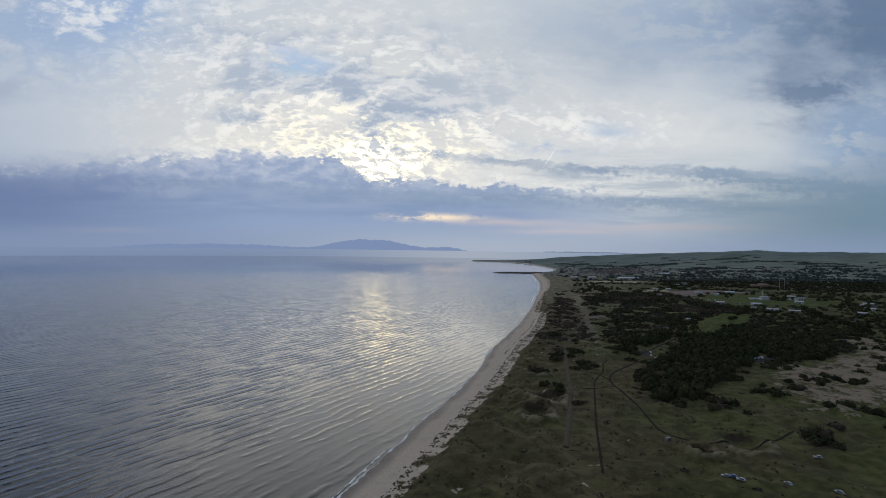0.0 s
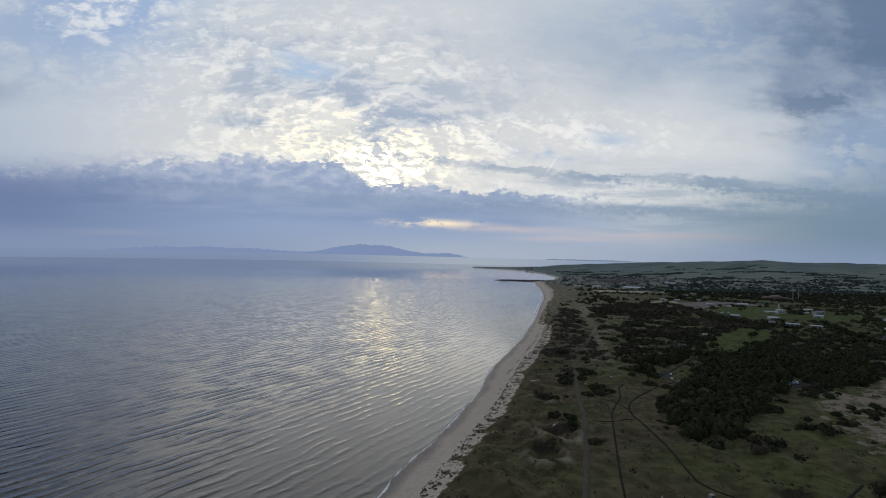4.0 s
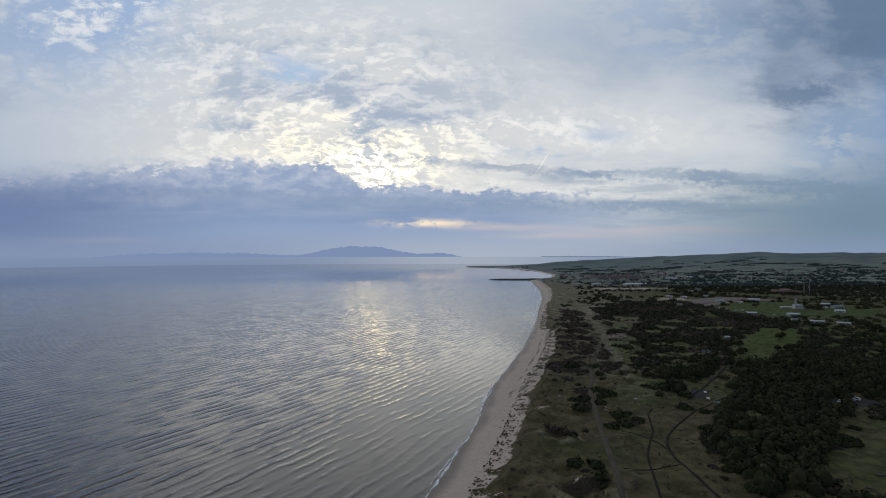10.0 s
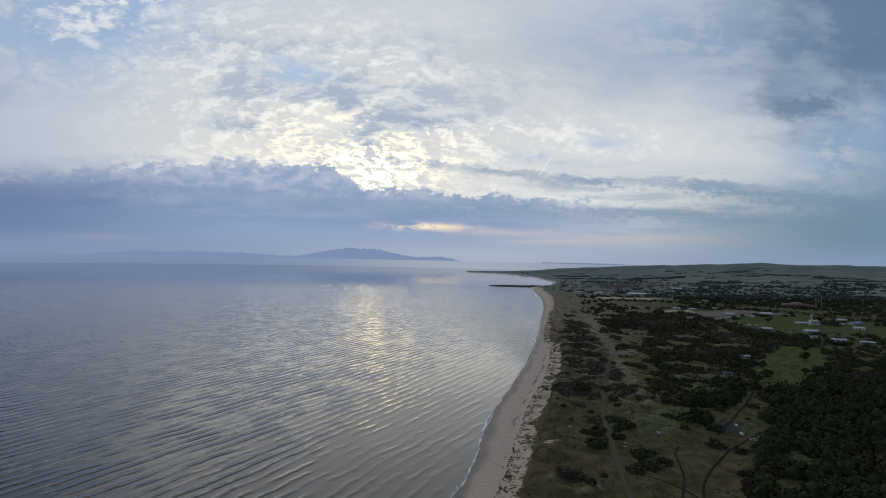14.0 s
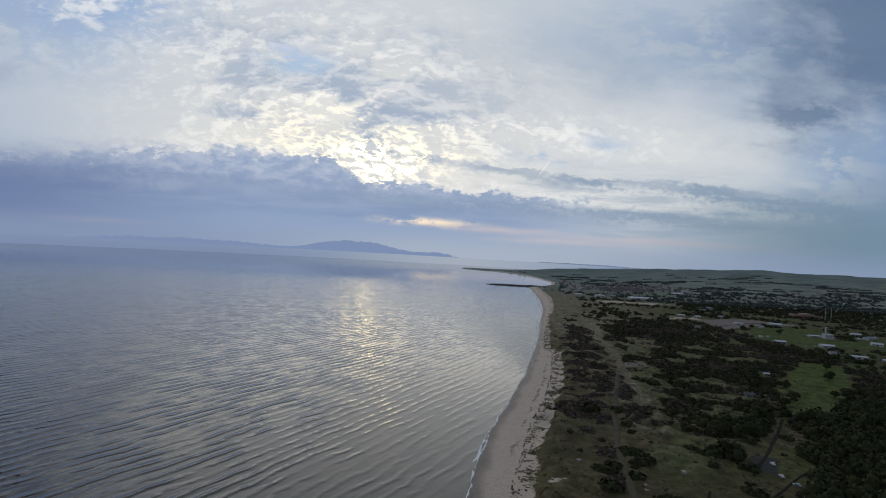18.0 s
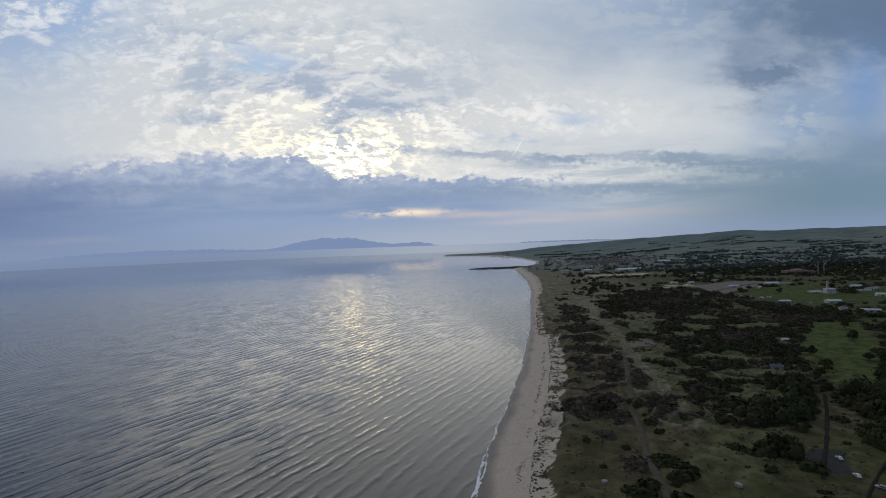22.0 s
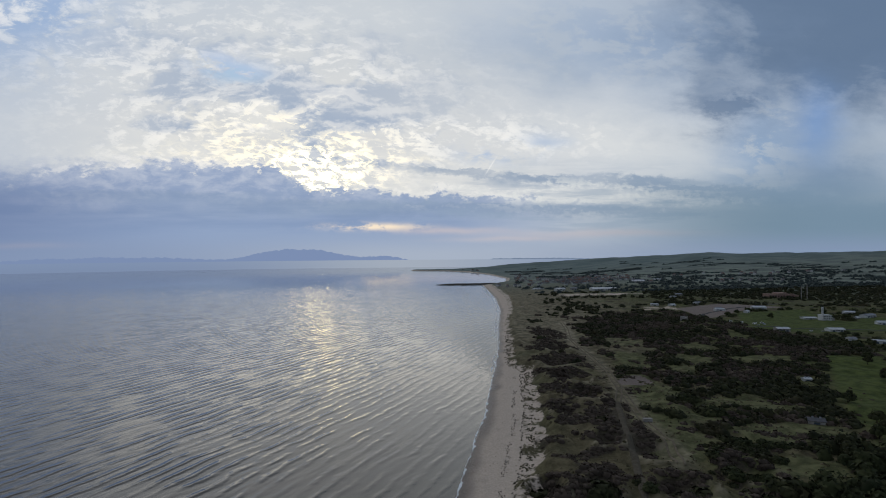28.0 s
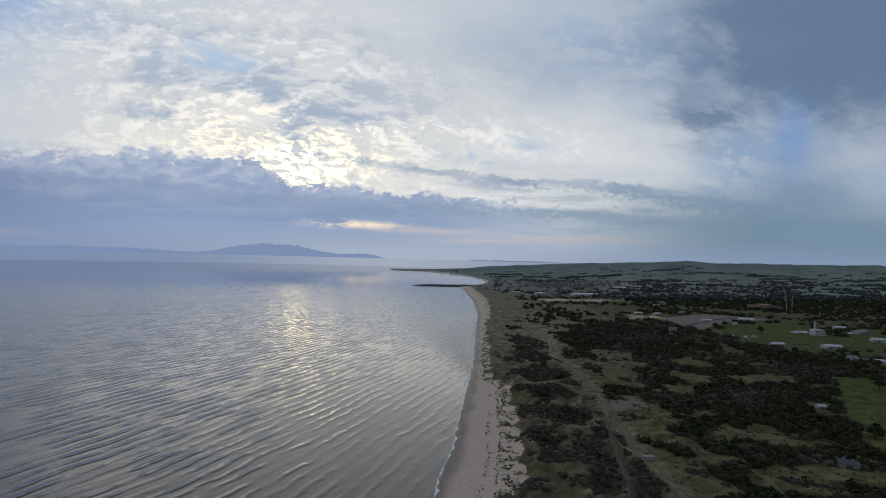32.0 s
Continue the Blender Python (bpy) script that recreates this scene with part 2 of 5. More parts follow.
lip = m("MULTIPLY", m("MULTIPLY", ramp(m("SUBTRACT", edge, V), -0.016, -0.003), ramp(m("SUBTRACT", edge, V), 0.010, 0.001)), m("MULTIPLY", total(blob(-0.45, 0.16, 0.20, 0.06), m("MULTIPLY", blob(0.10, 0.13, 0.20, 0.05), 0.8), m("MULTIPLY", blob(-0.85, 0.13, 0.12, 0.06), 0.6)), ramp(crumbs, 0.44, 0.58)))
tone = mix(m("MULTIPLY", lip, 0.75), tone, (0.92, 0.90, 0.86))
tone = mix(m("MULTIPLY", blob(0.42, 0.235, 0.24, 0.07, 0.12), 0.38), tone, (0.82, 0.82, 0.79))
# dark bars to the right, a break of light and pink streaks low down
ragged = m("ADD", m("MULTIPLY", rag2, 0.035), m("MULTIPLY", rag3, 0.018))


def bar(u, v, ru, rv, lean):
    """A dark streak of cloud with a bumpy top and a soft base."""
    a = m("DIVIDE", m("SUBTRACT", U, u), ru)
    b = m("SUBTRACT", m("SUBTRACT", m("ADD", V, ragged), v), m("MULTIPLY", m("SUBTRACT", U, u), lean))
    body = m("MULTIPLY", ramp(b, rv, rv * 0.3), ramp(b, rv * -2.2, rv * -0.4))
    return m("MULTIPLY", body, m("EXPONENT", m("MULTIPLY", m("MULTIPLY", a, a), -1.0)))


bars = total(bar(0.31, 0.153, 0.10, 0.010, 0.0), bar(0.53, 0.149, 0.10, 0.014, -0.06), bar(0.66, 0.130, 0.10, 0.013, -0.03), bar(0.84, 0.122, 0.14, 0.016, -0.10), m("MULTIPLY", bar(0.14, 0.166, 0.10, 0.007, -0.06), 0.8), m("MULTIPLY", bar(0.05, 0.095, 0.40, 0.014, 0.0), 0.6), m("MULTIPLY", bar(0.45, 0.090, 0.22, 0.010, -0.02), 0.6), m("MULTIPLY", bar(-0.45, 0.115, 0.25, 0.010, 0.0), 0.4))
tone = mix(m("MULTIPLY", m("MINIMUM", bars, 1.0), 0.8), tone, (0.235, 0.32, 0.45))
wisps = m("MULTIPLY", m("MULTIPLY", ramp(lines, 0.47, 0.62), blob(0.5, 0.10, 0.55, 0.07, 0.1)), 0.55)
tone = mix(wisps, tone, (0.27, 0.36, 0.48))
bright = m("MULTIPLY", m("MULTIPLY", ramp(m("ADD", lines, m("MULTIPLY", rag3, 0.6)), 0.50, 0.38), blob(0.35, 0.125, 0.28, 0.03, 0.1)), 0.6)
tone = mix(bright, tone, (0.78, 0.80, 0.78))
light = m("MULTIPLY", blob(-0.02, 0.053, 0.085, 0.007, 0.03), ramp(rag2, -0.10, 0.06))
tone = mix(m("MINIMUM", m("MULTIPLY", light, 1.1), 1.0), tone, (0.95, 0.80, 0.62))
pink = total(blob(0.12, 0.047, 0.10, 0.006, 0.03), blob(-0.68, 0.020, 0.09, 0.006, 0.02), blob(0.45, 0.04, 0.22, 0.008, 0.03), blob(0.25, 0.03, 0.12, 0.005, 0.03))
tone = mix(m("MULTIPLY", m("MINIMUM", pink, 1.0), 0.6), tone, (0.60, 0.53, 0.54))
tone = mix(m("MULTIPLY", m("MULTIPLY", ramp(V, 0.20, 0.07), ramp(U, 0.22, 0.90)), 0.9), tone, (0.140, 0.220, 0.285))
tone = mix(m("MULTIPLY", m("MULTIPLY", ramp(V, 0.36, 0.14), ramp(U, 0.45, 1.0)), 0.45), tone, (0.20, 0.30, 0.42))
tone = mix(m("MULTIPLY", m("MULTIPLY", ramp(V, 0.19, 0.10), ramp(U, -0.30, -0.90)), 0.88), tone, (0.142, 0.200, 0.36))
tone = mix(m("MULTIPLY", m("MULTIPLY", ramp(U, -0.50, -1.0), ramp(V, 0.10, 0.18)), 0.5), tone, (0.36, 0.435, 0.57))
trail_a = m("DIVIDE", m("ADD", m("MULTIPLY", m("SUBTRACT", U, 0.208), 0.84), m("MULTIPLY", m("SUBTRACT", V, 0.176), -0.54)), 0.0014)
trail_b = m("DIVIDE", m("ADD", m("MULTIPLY", m("SUBTRACT", U, 0.208), 0.54), m("MULTIPLY", m("SUBTRACT", V, 0.176), 0.84)), 0.018)
tone = mix(m("MULTIPLY", m("EXPONENT", m("MULTIPLY", m("ADD", m("MULTIPLY", trail_a, trail_a), m("MULTIPLY", trail_b, trail_b)), -1.0)), 0.6), tone, (0.90, 0.90, 0.88))
# haze right on the horizon
low = ramp(V, 0.055, -0.005)
tone = mix(m("MULTIPLY", low, 0.75), tone, mix(blob(0.06, 0.0, 0.35, 0.3, 0.0), (0.24, 0.31, 0.46), (0.42, 0.47, 0.55)))
# overhead and behind the viewer the deck is thick and plain
plain = mix(soft, (0.140, 0.180, 0.255), (0.275, 0.325, 0.405))
tone = mix(ramp(dy, 0.42, 0.0), tone, plain)
tone = mix(ramp(dz, 0.42, 0.64), tone, plain)
back = wt.nodes.new("ShaderNodeBackground")
put(back.inputs[0], tone)
back.inputs[1].default_value = 1.0
wt.links.new(back.outputs[0], wt.nodes.new("ShaderNodeOutputWorld").inputs[0])

sun_data = bpy.data.lights.new("sun", "SUN")
sun_data.energy, sun_data.angle, sun_data.color = 0.32, radians(51), (1.0, 0.94, 0.84)
sun = new("sun", sun_data)
sun.matrix_world = look((0, 0, 0), (-math.sin(SUN_AZ) * -1 * -math.cos(SUN_EL), -math.cos(SUN_AZ) * math.cos(SUN_EL), -math.sin(SUN_EL)))
scene.view_settings.exposure = 0.0

# ---- materials ----
def material(name, rough=0.8, spec=0.3, metal=0.0):
    mat = bpy.data.materials.new(name)
    mat.use_nodes = True
    bsdf = mat.node_tree.nodes["Principled BSDF"]
    bsdf.inputs["Roughness"].default_value, bsdf.inputs["Specular IOR Level"].default_value, bsdf.inputs["Metallic"].default_value = rough, spec, metal
    return mat, bsdf, graph(mat.node_tree)


def place(mat):
    """World position, for textures at real size."""
    return mat.node_tree.nodes.new("ShaderNodeNewGeometry").outputs["Position"]


def relief(mat, bsdf, height, depth, strength=1.0):
    b = mat.node_tree.nodes.new("ShaderNodeBump")
    b.inputs["Strength"].default_value, b.inputs["Distance"].default_value = strength, depth
    mat.node_tree.links.new(height, b.inputs["Height"])
    mat.node_tree.links.new(b.outputs[0], bsdf.inputs["Normal"])
    if bsdf.inputs["Coat Weight"].default_value > 0:
        mat.node_tree.links.new(b.outputs[0], bsdf.inputs["Coat Normal"])


def ground_material():
    mat, bsdf, (put, m, mix, noisy, ramp, xyz, split) = material("ground_cover", 0.95, 0.1)
    pos = place(mat)
    at = mat.node_tree.nodes.new("ShaderNodeAttribute")
    at.attribute_name = "cover"
    sand, rough_grass, lush = split(at.outputs["Color"])
    wet = mat.node_tree.nodes.new("ShaderNodeAttribute")
    wet.attribute_name = "wet"
    fine, mid, big = noisy(pos, 0.9, 6, 0.65), noisy(pos, 0.12, 6, 0.6), noisy(pos, 0.02, 4, 0.5)
    grass = mix(ramp(mid, 0.36, 0.66), (0.060, 0.049, 0.024), (0.132, 0.108, 0.056))
    grass = mix(m("MULTIPLY", ramp(fine, 0.5, 0.72), 0.6), grass, (0.150, 0.128, 0.070))
    grass = mix(m("MULTIPLY", ramp(big, 0.46, 0.62), 0.4), grass, (0.045, 0.048, 0.020))
    green = mix(ramp(mid, 0.32, 0.68), (0.042, 0.056, 0.014), (0.098, 0.122, 0.032))
    green = mix(m("MULTIPLY", ramp(fine, 0.52, 0.72), 0.4), green, (0.090, 0.088, 0.036))
    heath = mix(ramp(fine, 0.35, 0.7), (0.026, 0.021, 0.014), (0.066, 0.052, 0.036))
    shade = mix(lush, grass, green)
    scrubby = m("ADD", rough_grass, m("MULTIPLY", m("SUBTRACT", mid, 0.5), 0.9))
    shade = mix(ramp(scrubby, 0.35, 0.75), shade, heath)
    wide = mat.node_tree.nodes.new("ShaderNodeAttribute")
    wide.attribute_name = "hazy_pasture"
    dry = mat.node_tree.nodes.new("ShaderNodeAttribute")
    dry.attribute_name = "dry"
    # bleached grass, also used to lift distant dunes where haze pales them
    straw_haze = mix(ramp(mid, 0.35, 0.66), (0.135, 0.118, 0.078), (0.310, 0.265, 0.180))
    shade = mix(m("MULTIPLY", dry.outputs["Fac"], 0.75), shade, straw_haze)
    # far fields paled and blued in base colour to stand in for distance haze
    hazy_meadow = mix(lush, (0.108, 0.128, 0.110), (0.215, 0.242, 0.196))
    hazy_meadow = mix(m("MULTIPLY", ramp(mid, 0.42, 0.66), 0.4), hazy_meadow, (0.098, 0.108, 0.086))
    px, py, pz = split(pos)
    hazy_meadow = mix(ramp(py, 2300.0, 3600.0), hazy_meadow, mix(lush, (0.096, 0.134, 0.128), (0.152, 0.194, 0.178)))
    shade = mix(wide.outputs["Fac"], shade, hazy_meadow)
    sandy = mix(ramp(fine, 0.3, 0.75), (0.50, 0.405, 0.32), (0.64, 0.53, 0.43))
    sandy = mix(m("MULTIPLY", ramp(mid, 0.52, 0.7), 0.35), sandy, (0.34, 0.285, 0.235))
    sandy = mix(wet.outputs["Fac"], sandy, (0.175, 0.14, 0.115))
    qx, qy, qz = split(pos)
    # inland sand darkened in its colour to match the view's dim lower right
    dimmed_sand = mix(ramp(fine, 0.3, 0.75), (0.210, 0.165, 0.122), (0.320, 0.258, 0.195))
    sandy = mix(m("MULTIPLY", ramp(qx, 235.0, 275.0), ramp(qy, 760.0, 720.0)), sandy, dimmed_sand)
    edge = m("ADD", sand, m("ADD", m("MULTIPLY", m("SUBTRACT", noisy(pos, 0.35, 6, 0.65), 0.5), 0.8), m("MULTIPLY", m("SUBTRACT", noisy(pos, 0.07, 5, 0.6), 0.5), 1.3)))
    shade = mix(ramp(edge, 0.42, 0.58), shade, sandy)
    stony = mix(ramp(fine, 0.3, 0.7), (0.165, 0.130, 0.112), (0.245, 0.198, 0.172))
    sx, sy, sz = split(pos)
    stony = mix(ramp(sy, 760.0, 800.0), mix(fine, (0.036, 0.036, 0.034), (0.064, 0.062, 0.056)), stony)
    shade = mix(ramp(m("ADD", at.outputs["Alpha"], m("MULTIPLY", m("SUBTRACT", mid, 0.5), 1.5)), 0.36, 0.80), shade, stony)
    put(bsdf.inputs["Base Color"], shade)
    put(bsdf.inputs["Roughness"], m("SUBTRACT", 0.95, m("MULTIPLY", wet.outputs["Fac"], 0.6)))
    relief(mat, bsdf, m("ADD", fine, m("MULTIPLY", mid, 2.0)), 0.6, 0.8)
    return mat


def water_material():
    mat, bsdf, (put, m, mix, noisy, ramp, xyz, split) = material("sea_water", 0.10, 0.5)
    bsdf.inputs["IOR"].default_value = 1.33
    bsdf.inputs["Coat Weight"].default_value, bsdf.inputs["Coat IOR"].default_value, bsdf.inputs["Coat Roughness"].default_value = 0.08, 1.33, 0.06
    pos = place(mat)
    px, py, pz = split(pos)
    # low swell in long lines, with shorter waves and ripples riding on it; calmer far out
    warp, warp2 = noisy(pos, 0.013, 3, 0.55), noisy(pos, 0.045, 3, 0.55)
    along = m("SUBTRACT", m("MULTIPLY", px, 0.86), m("MULTIPLY", py, 0.51))
    across = m("ADD", m("MULTIPLY", px, 0.51), m("MULTIPLY", py, 0.86))
    along2 = m("SUBTRACT", m("MULTIPLY", px, 0.77), m("MULTIPLY", py, 0.64))
    swell = m("POWER", m("ADD", 0.5, m("MULTIPLY", m("SINE", m("ADD", m("MULTIPLY", along, 0.70), m("ADD", m("MULTIPLY", warp, 8.0), m("MULTIPLY", warp2, 4.5)))), 0.5)), 2.2)
    short = m("SINE", m("ADD", m("MULTIPLY", along2, 1.0), m("MULTIPLY", warp2, 8.0)))
    gate = ramp(noisy(xyz(along, m("MULTIPLY", across, 0.6), 2.0), 0.050, 3, 0.55), 0.38, 0.62)
    gate2 = ramp(noisy(xyz(along, m("MULTIPLY", across, 0.4), 7.0), 0.06, 3, 0.5), 0.38, 0.62)
    chop = noisy(xyz(along, m("MULTIPLY", across, 0.22), 4.0), 0.17, 4, 0.62)
    fine = noisy(xyz(along, m("MULTIPLY", across, 0.5), 1.0), 1.3, 3, 0.6)
    gust = ramp(noisy(xyz(px, m("MULTIPLY", py, 0.5), 0.0), 0.0045, 3, 0.5), 0.35, 0.65)
    calm = m("ADD", 0.10, m("MULTIPLY", m("MULTIPLY", ramp(py, 2600.0, 1100.0), ramp(px, -1800.0, -500.0)), 0.90))
    put(bsdf.inputs["Base Color"], mix(ramp(px, -160.0, 120.0), (0.007, 0.010, 0.017), (0.027, 0.035, 0.035)))
    height = m("ADD", m("MULTIPLY", m("MULTIPLY", swell, m("ADD", 0.25, m("MULTIPLY", gate, 0.9))), 0.46), m("MULTIPLY", m("MULTIPLY", short, gate2), 0.05))
    height = m("ADD", m("ADD", height, m("MULTIPLY", chop, m("ADD", 0.12, m("MULTIPLY", gust, 0.10)))), m("MULTIPLY", fine, 0.010))
    offing = m("SUBTRACT", m("SUBTRACT", m("MULTIPLY", py, 0.32), 125.0), px)
    calm = m("MULTIPLY", calm, m("ADD", 0.35, m("MULTIPLY", ramp(offing, 30.0, 200.0), 0.75)))
    relief(mat, bsdf, m("MULTIPLY", height, calm), 1.0, 1.0)
    put(bsdf.inputs["Roughness"], m("ADD", 0.03, m("MULTIPLY", gust, 0.03)))
    return mat


# ---- plan of the coast ----
SHORE = [(-560, -1600), (-150, -100), (-48, 240), (-27, 304), (-8, 360), (17, 430), (37, 498), (57, 589), (79, 658), (115, 772), (150, 902),
         (178, 1010), (222, 1208), (274, 1425), (322, 1690), (360, 1980), (395, 2250), (520, 2430), (590, 2700), (600, 3200), (560, 3600),
         (430, 3880), (204, 4036), (520, 4110), (760, 4300), (1150, 4600), (1700, 4960), (2400, 5400)]
WIDTH = [(-1600, 28), (443, 28), (520, 30), (590, 35), (660, 37), (720, 38), (800, 36), (880, 33), (906, 32), (924, 17), (965, 15), (1256, 13), (1500, 26), (1800, 36), (2250, 30), (2500, 12), (6000, 8)]


# dune hollows: place, radius, depth
HOLLOWS = [(206, 848, 17, 3.0), (197, 800, 16, 3.0), (215, 912, 20, 2.8), (174, 704, 10, 2.4), (192, 688, 15, 2.2), (224, 655, 11, 2.6), (181, 640, 13, 3.0), (122, 655, 11, 2.6), (146, 648, 9, 2.6), (108, 632, 9, 2.2),
           (178, 616, 11, 2.2), (214, 624, 11, 2.2), (66, 350, 12, 3.0), (80, 385, 14, 2.2), (92, 392, 7, 1.8), (148, 286, 8, 2.8), (180, 300, 14, 2.2), (86, 461, 10, 2.0), (238, 980, 16, 2.6), (168, 762, 10, 2.4)]


# tracks behind the dunes
SERVICE = [(318, 1190), (303, 1128), (278, 1048), (247, 866), (232, 812), (213, 775), (198, 736), (183, 695), (161, 638), (148, 595), (138, 567), (116, 469), (104, 405), (92, 360), (72, 290)]
BRANCH = [(236, 824), (229, 798), (214, 746), (206, 697), (194, 664)]
ROAD = [(300, 650), (275, 618), (242, 579), (215, 549), (205, 537)]
PATH = [(83, 258), (99, 322), (121, 400), (130, 431), (142, 455), (150, 470), (160, 503), (168, 515)]
CURVE = [(224, 322), (206, 307), (180, 294), (158, 298), (144, 307), (138, 320), (143, 368), (144, 425), (148, 447), (156, 462), (173, 484), (198, 510), (222, 530), (250, 552)]
LANE = [(352, 560), (329, 523), (290, 470), (251, 418), (236, 400), (216, 385)]


def line_gap(x, y, line):
    """Metres to a line."""
    out = np.full(np.shape(x), 1e9)
    for (ax, ay), (bx, by) in zip(line, line[1:]):
        q = np.clip(((x - ax) * (bx - ax) + (y - ay) * (by - ay)) / ((bx - ax) ** 2 + (by - ay) ** 2), 0, 1)
        out = np.minimum(out, np.hypot(x - ax - q * (bx - ax), y - ay - q * (by - ay)))
    return out


def off_track(x, y):
    """Metres to the nearest track."""
    return np.minimum.reduce([line_gap(x, y, line) for line in (SERVICE, BRANCH, ROAD, LANE, PATH, CURVE)])


def shore_x(y):
    return np.interp(y, [p[1] for p in SHORE], [p[0] for p in SHORE])


def beach_width(y):
    return np.interp(y, [p[0] for p in WIDTH], [p[1] for p in WIDTH])


def wave_noise(x, y, size, seed=0.0, octaves=4):
    """Smooth noise on arrays, about -1 to 1, from turned sums of sines: cheap and even."""
    out, amp, k = 0.0 * x, 1.0, 2 * math.pi / size
    for o in range(octaves):
        for j in range(3):
            a = 2.4 * o + 2.09 * j + seed
            u, v = x * math.cos(a) + y * math.sin(a), -x * math.sin(a) + y * math.cos(a)
            out = out + amp / 3 * np.sin(k * u + 1.7 * np.sin(0.61 * k * v + a * 3.1) + a * 7.7)
        amp, k = amp * 0.55, k * 1.93
    return out


def smooth(a, b, v):
    q = np.clip((v - a) / (b - a), 0, 1)
    return q * q * (3 - 2 * q)


def inland(x, y):
    """Metres in from the waterline."""
    return (x - shore_x(y)) * 0.97


def land_height(x, y):
    x, y = np.asarray(x, float), np.asarray(y, float)
    s, w = inland(x, y), beach_width(y)
    z = np.where(s < 0, 0.07 * s, 2.4 * np.clip(s / w, 0, 1))
    toe = s + 3.0 * wave_noise(x, y, 34, 1.0, 3)
    dune = smooth(0, 12, toe - w)
    near = smooth(2600, 1500, y) * (0.25 + 0.75 * smooth(3, 22, off_track(x, y)))
    z = z + dune * (2.6 + near * ((2.6 - 1.2 * smooth(520, 640, y)) * wave_noise(x * 1.0, y * 0.75, 46, 2.0, 4) + 1.8 * np.abs(wave_noise(x, y, 95, 4.0, 3))) * smooth(520, 60, s - w) + 1.0)
    z = z + dune * near * 0.5 * wave_noise(x, y, 60, 5.0, 4) * smooth(60, 500, s)
    # blown-out hollows with raised rims
    for hx, hy, hr, hh in HOLLOWS:
        d = np.hypot(x - hx, (y - hy) * 0.8) / hr
        z = z + 1.35 * hh * (0.8 * np.exp(-(((d - 1) / 0.30) ** 2)) - 0.9 * np.exp(-((d / 0.65) ** 2)))
    # wooded rise before the works
    z = z + 9 * np.exp(-(((x - 470) / 75) ** 2) - ((y - 1090) / 95) ** 2)
    # rising country and hills far inland
    far = np.clip(s, 0, None)
    z = z + 22 * smooth(1500, 3200, y + 0.25 * far) * smooth(150, 900, s)
    az, r = np.degrees(np.arctan2(x - 17, np.maximum(y - 270, 1))), np.hypot(x - 17, y - 270)
    crest = np.interp(az, [8, 17, 27, 30, 33, 36, 42, 60, 90], [4, 22, 50, 60, 78, 66, 72, 90, 90]) + 9 * wave_noise(x, y, 620, 3.0, 5)
    z = z + crest * smooth(2300, 4300, r) * smooth(200, 900, s)
    return z


def polygon_mask(x, y, points, soft=12.0):
    """About 1 inside a many-sided area, 0 outside, blurred over soft metres."""
    inside, near = np.zeros(x.shape, bool), np.full(x.shape, 1e9)
    for (ax, ay), (bx, by) in zip(points, points[1:] + points[:1]):
        cut = (ay > y) != (by > y)
        inside ^= cut & (x < (bx - ax) * (y - ay) / ((by - ay) or 1e-9) + ax)
        q = np.clip(((x - ax) * (bx - ax) + (y - ay) * (by - ay)) / ((bx - ax) ** 2 + (by - ay) ** 2), 0, 1)
        near = np.minimum(near, np.hypot(x - ax - q * (bx - ax), y - ay - q * (by - ay)))
    return smooth(-soft, soft, np.where(inside, near, -near))


def steps(*runs):
    """Positions along an axis: (end, step) runs from the first value on."""
    out = [runs[0]]
    for end, step in runs[1:]:
        n = max(1, round(abs(end - out[-1]) / step))
        out += [out[-1] + (end - out[-1]) * (k + 1) / n for k in range(n)]
    return np.array(out)


def sheet(name, X, Y, Z, mat):
    rows, cols = X.shape
    mesh = bpy.data.meshes.new(name)
    mesh.vertices.add(rows * cols)
    mesh.vertices.foreach_set("co", np.stack([X, Y, Z], -1).astype(np.float32).ravel())
    a = (np.arange(rows - 1)[:, None] * cols + np.arange(cols - 1)).ravel()
    quads = np.stack([a, a + 1, a + cols + 1, a + cols], -1).astype(np.int32)
    mesh.loops.add(quads.size)
    mesh.loops.foreach_set("vertex_index", quads.ravel())
    mesh.polygons.add(len(quads))
    mesh.polygons.foreach_set("loop_start", np.arange(len(quads), dtype=np.int32) * 4)
    mesh.polygons.foreach_set("use_smooth", np.ones(len(quads), bool))
    mesh.update(calc_edges=True)
    mesh.materials.append(mat)
    return new(name, mesh)


ys = steps(-4600, (-1200, 400), (0, 60), (180, 10), (1000, 3.0), (1500, 6), (2500, 15), (4100, 30), (4900, 40))
ss = steps(-24, (60, 2.0), (420, 3.5), (700, 6), (1200, 14), (2400, 35), (4600, 90))
S, GY = np.meshgrid(ss, ys)
GX = shore_x(GY) + S / 0.97
GZ = land_height(GX, GY)
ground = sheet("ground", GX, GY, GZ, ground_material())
tagged(ground, "rough dune grassland with sandy beach along the sea", "ground", kind="structure")

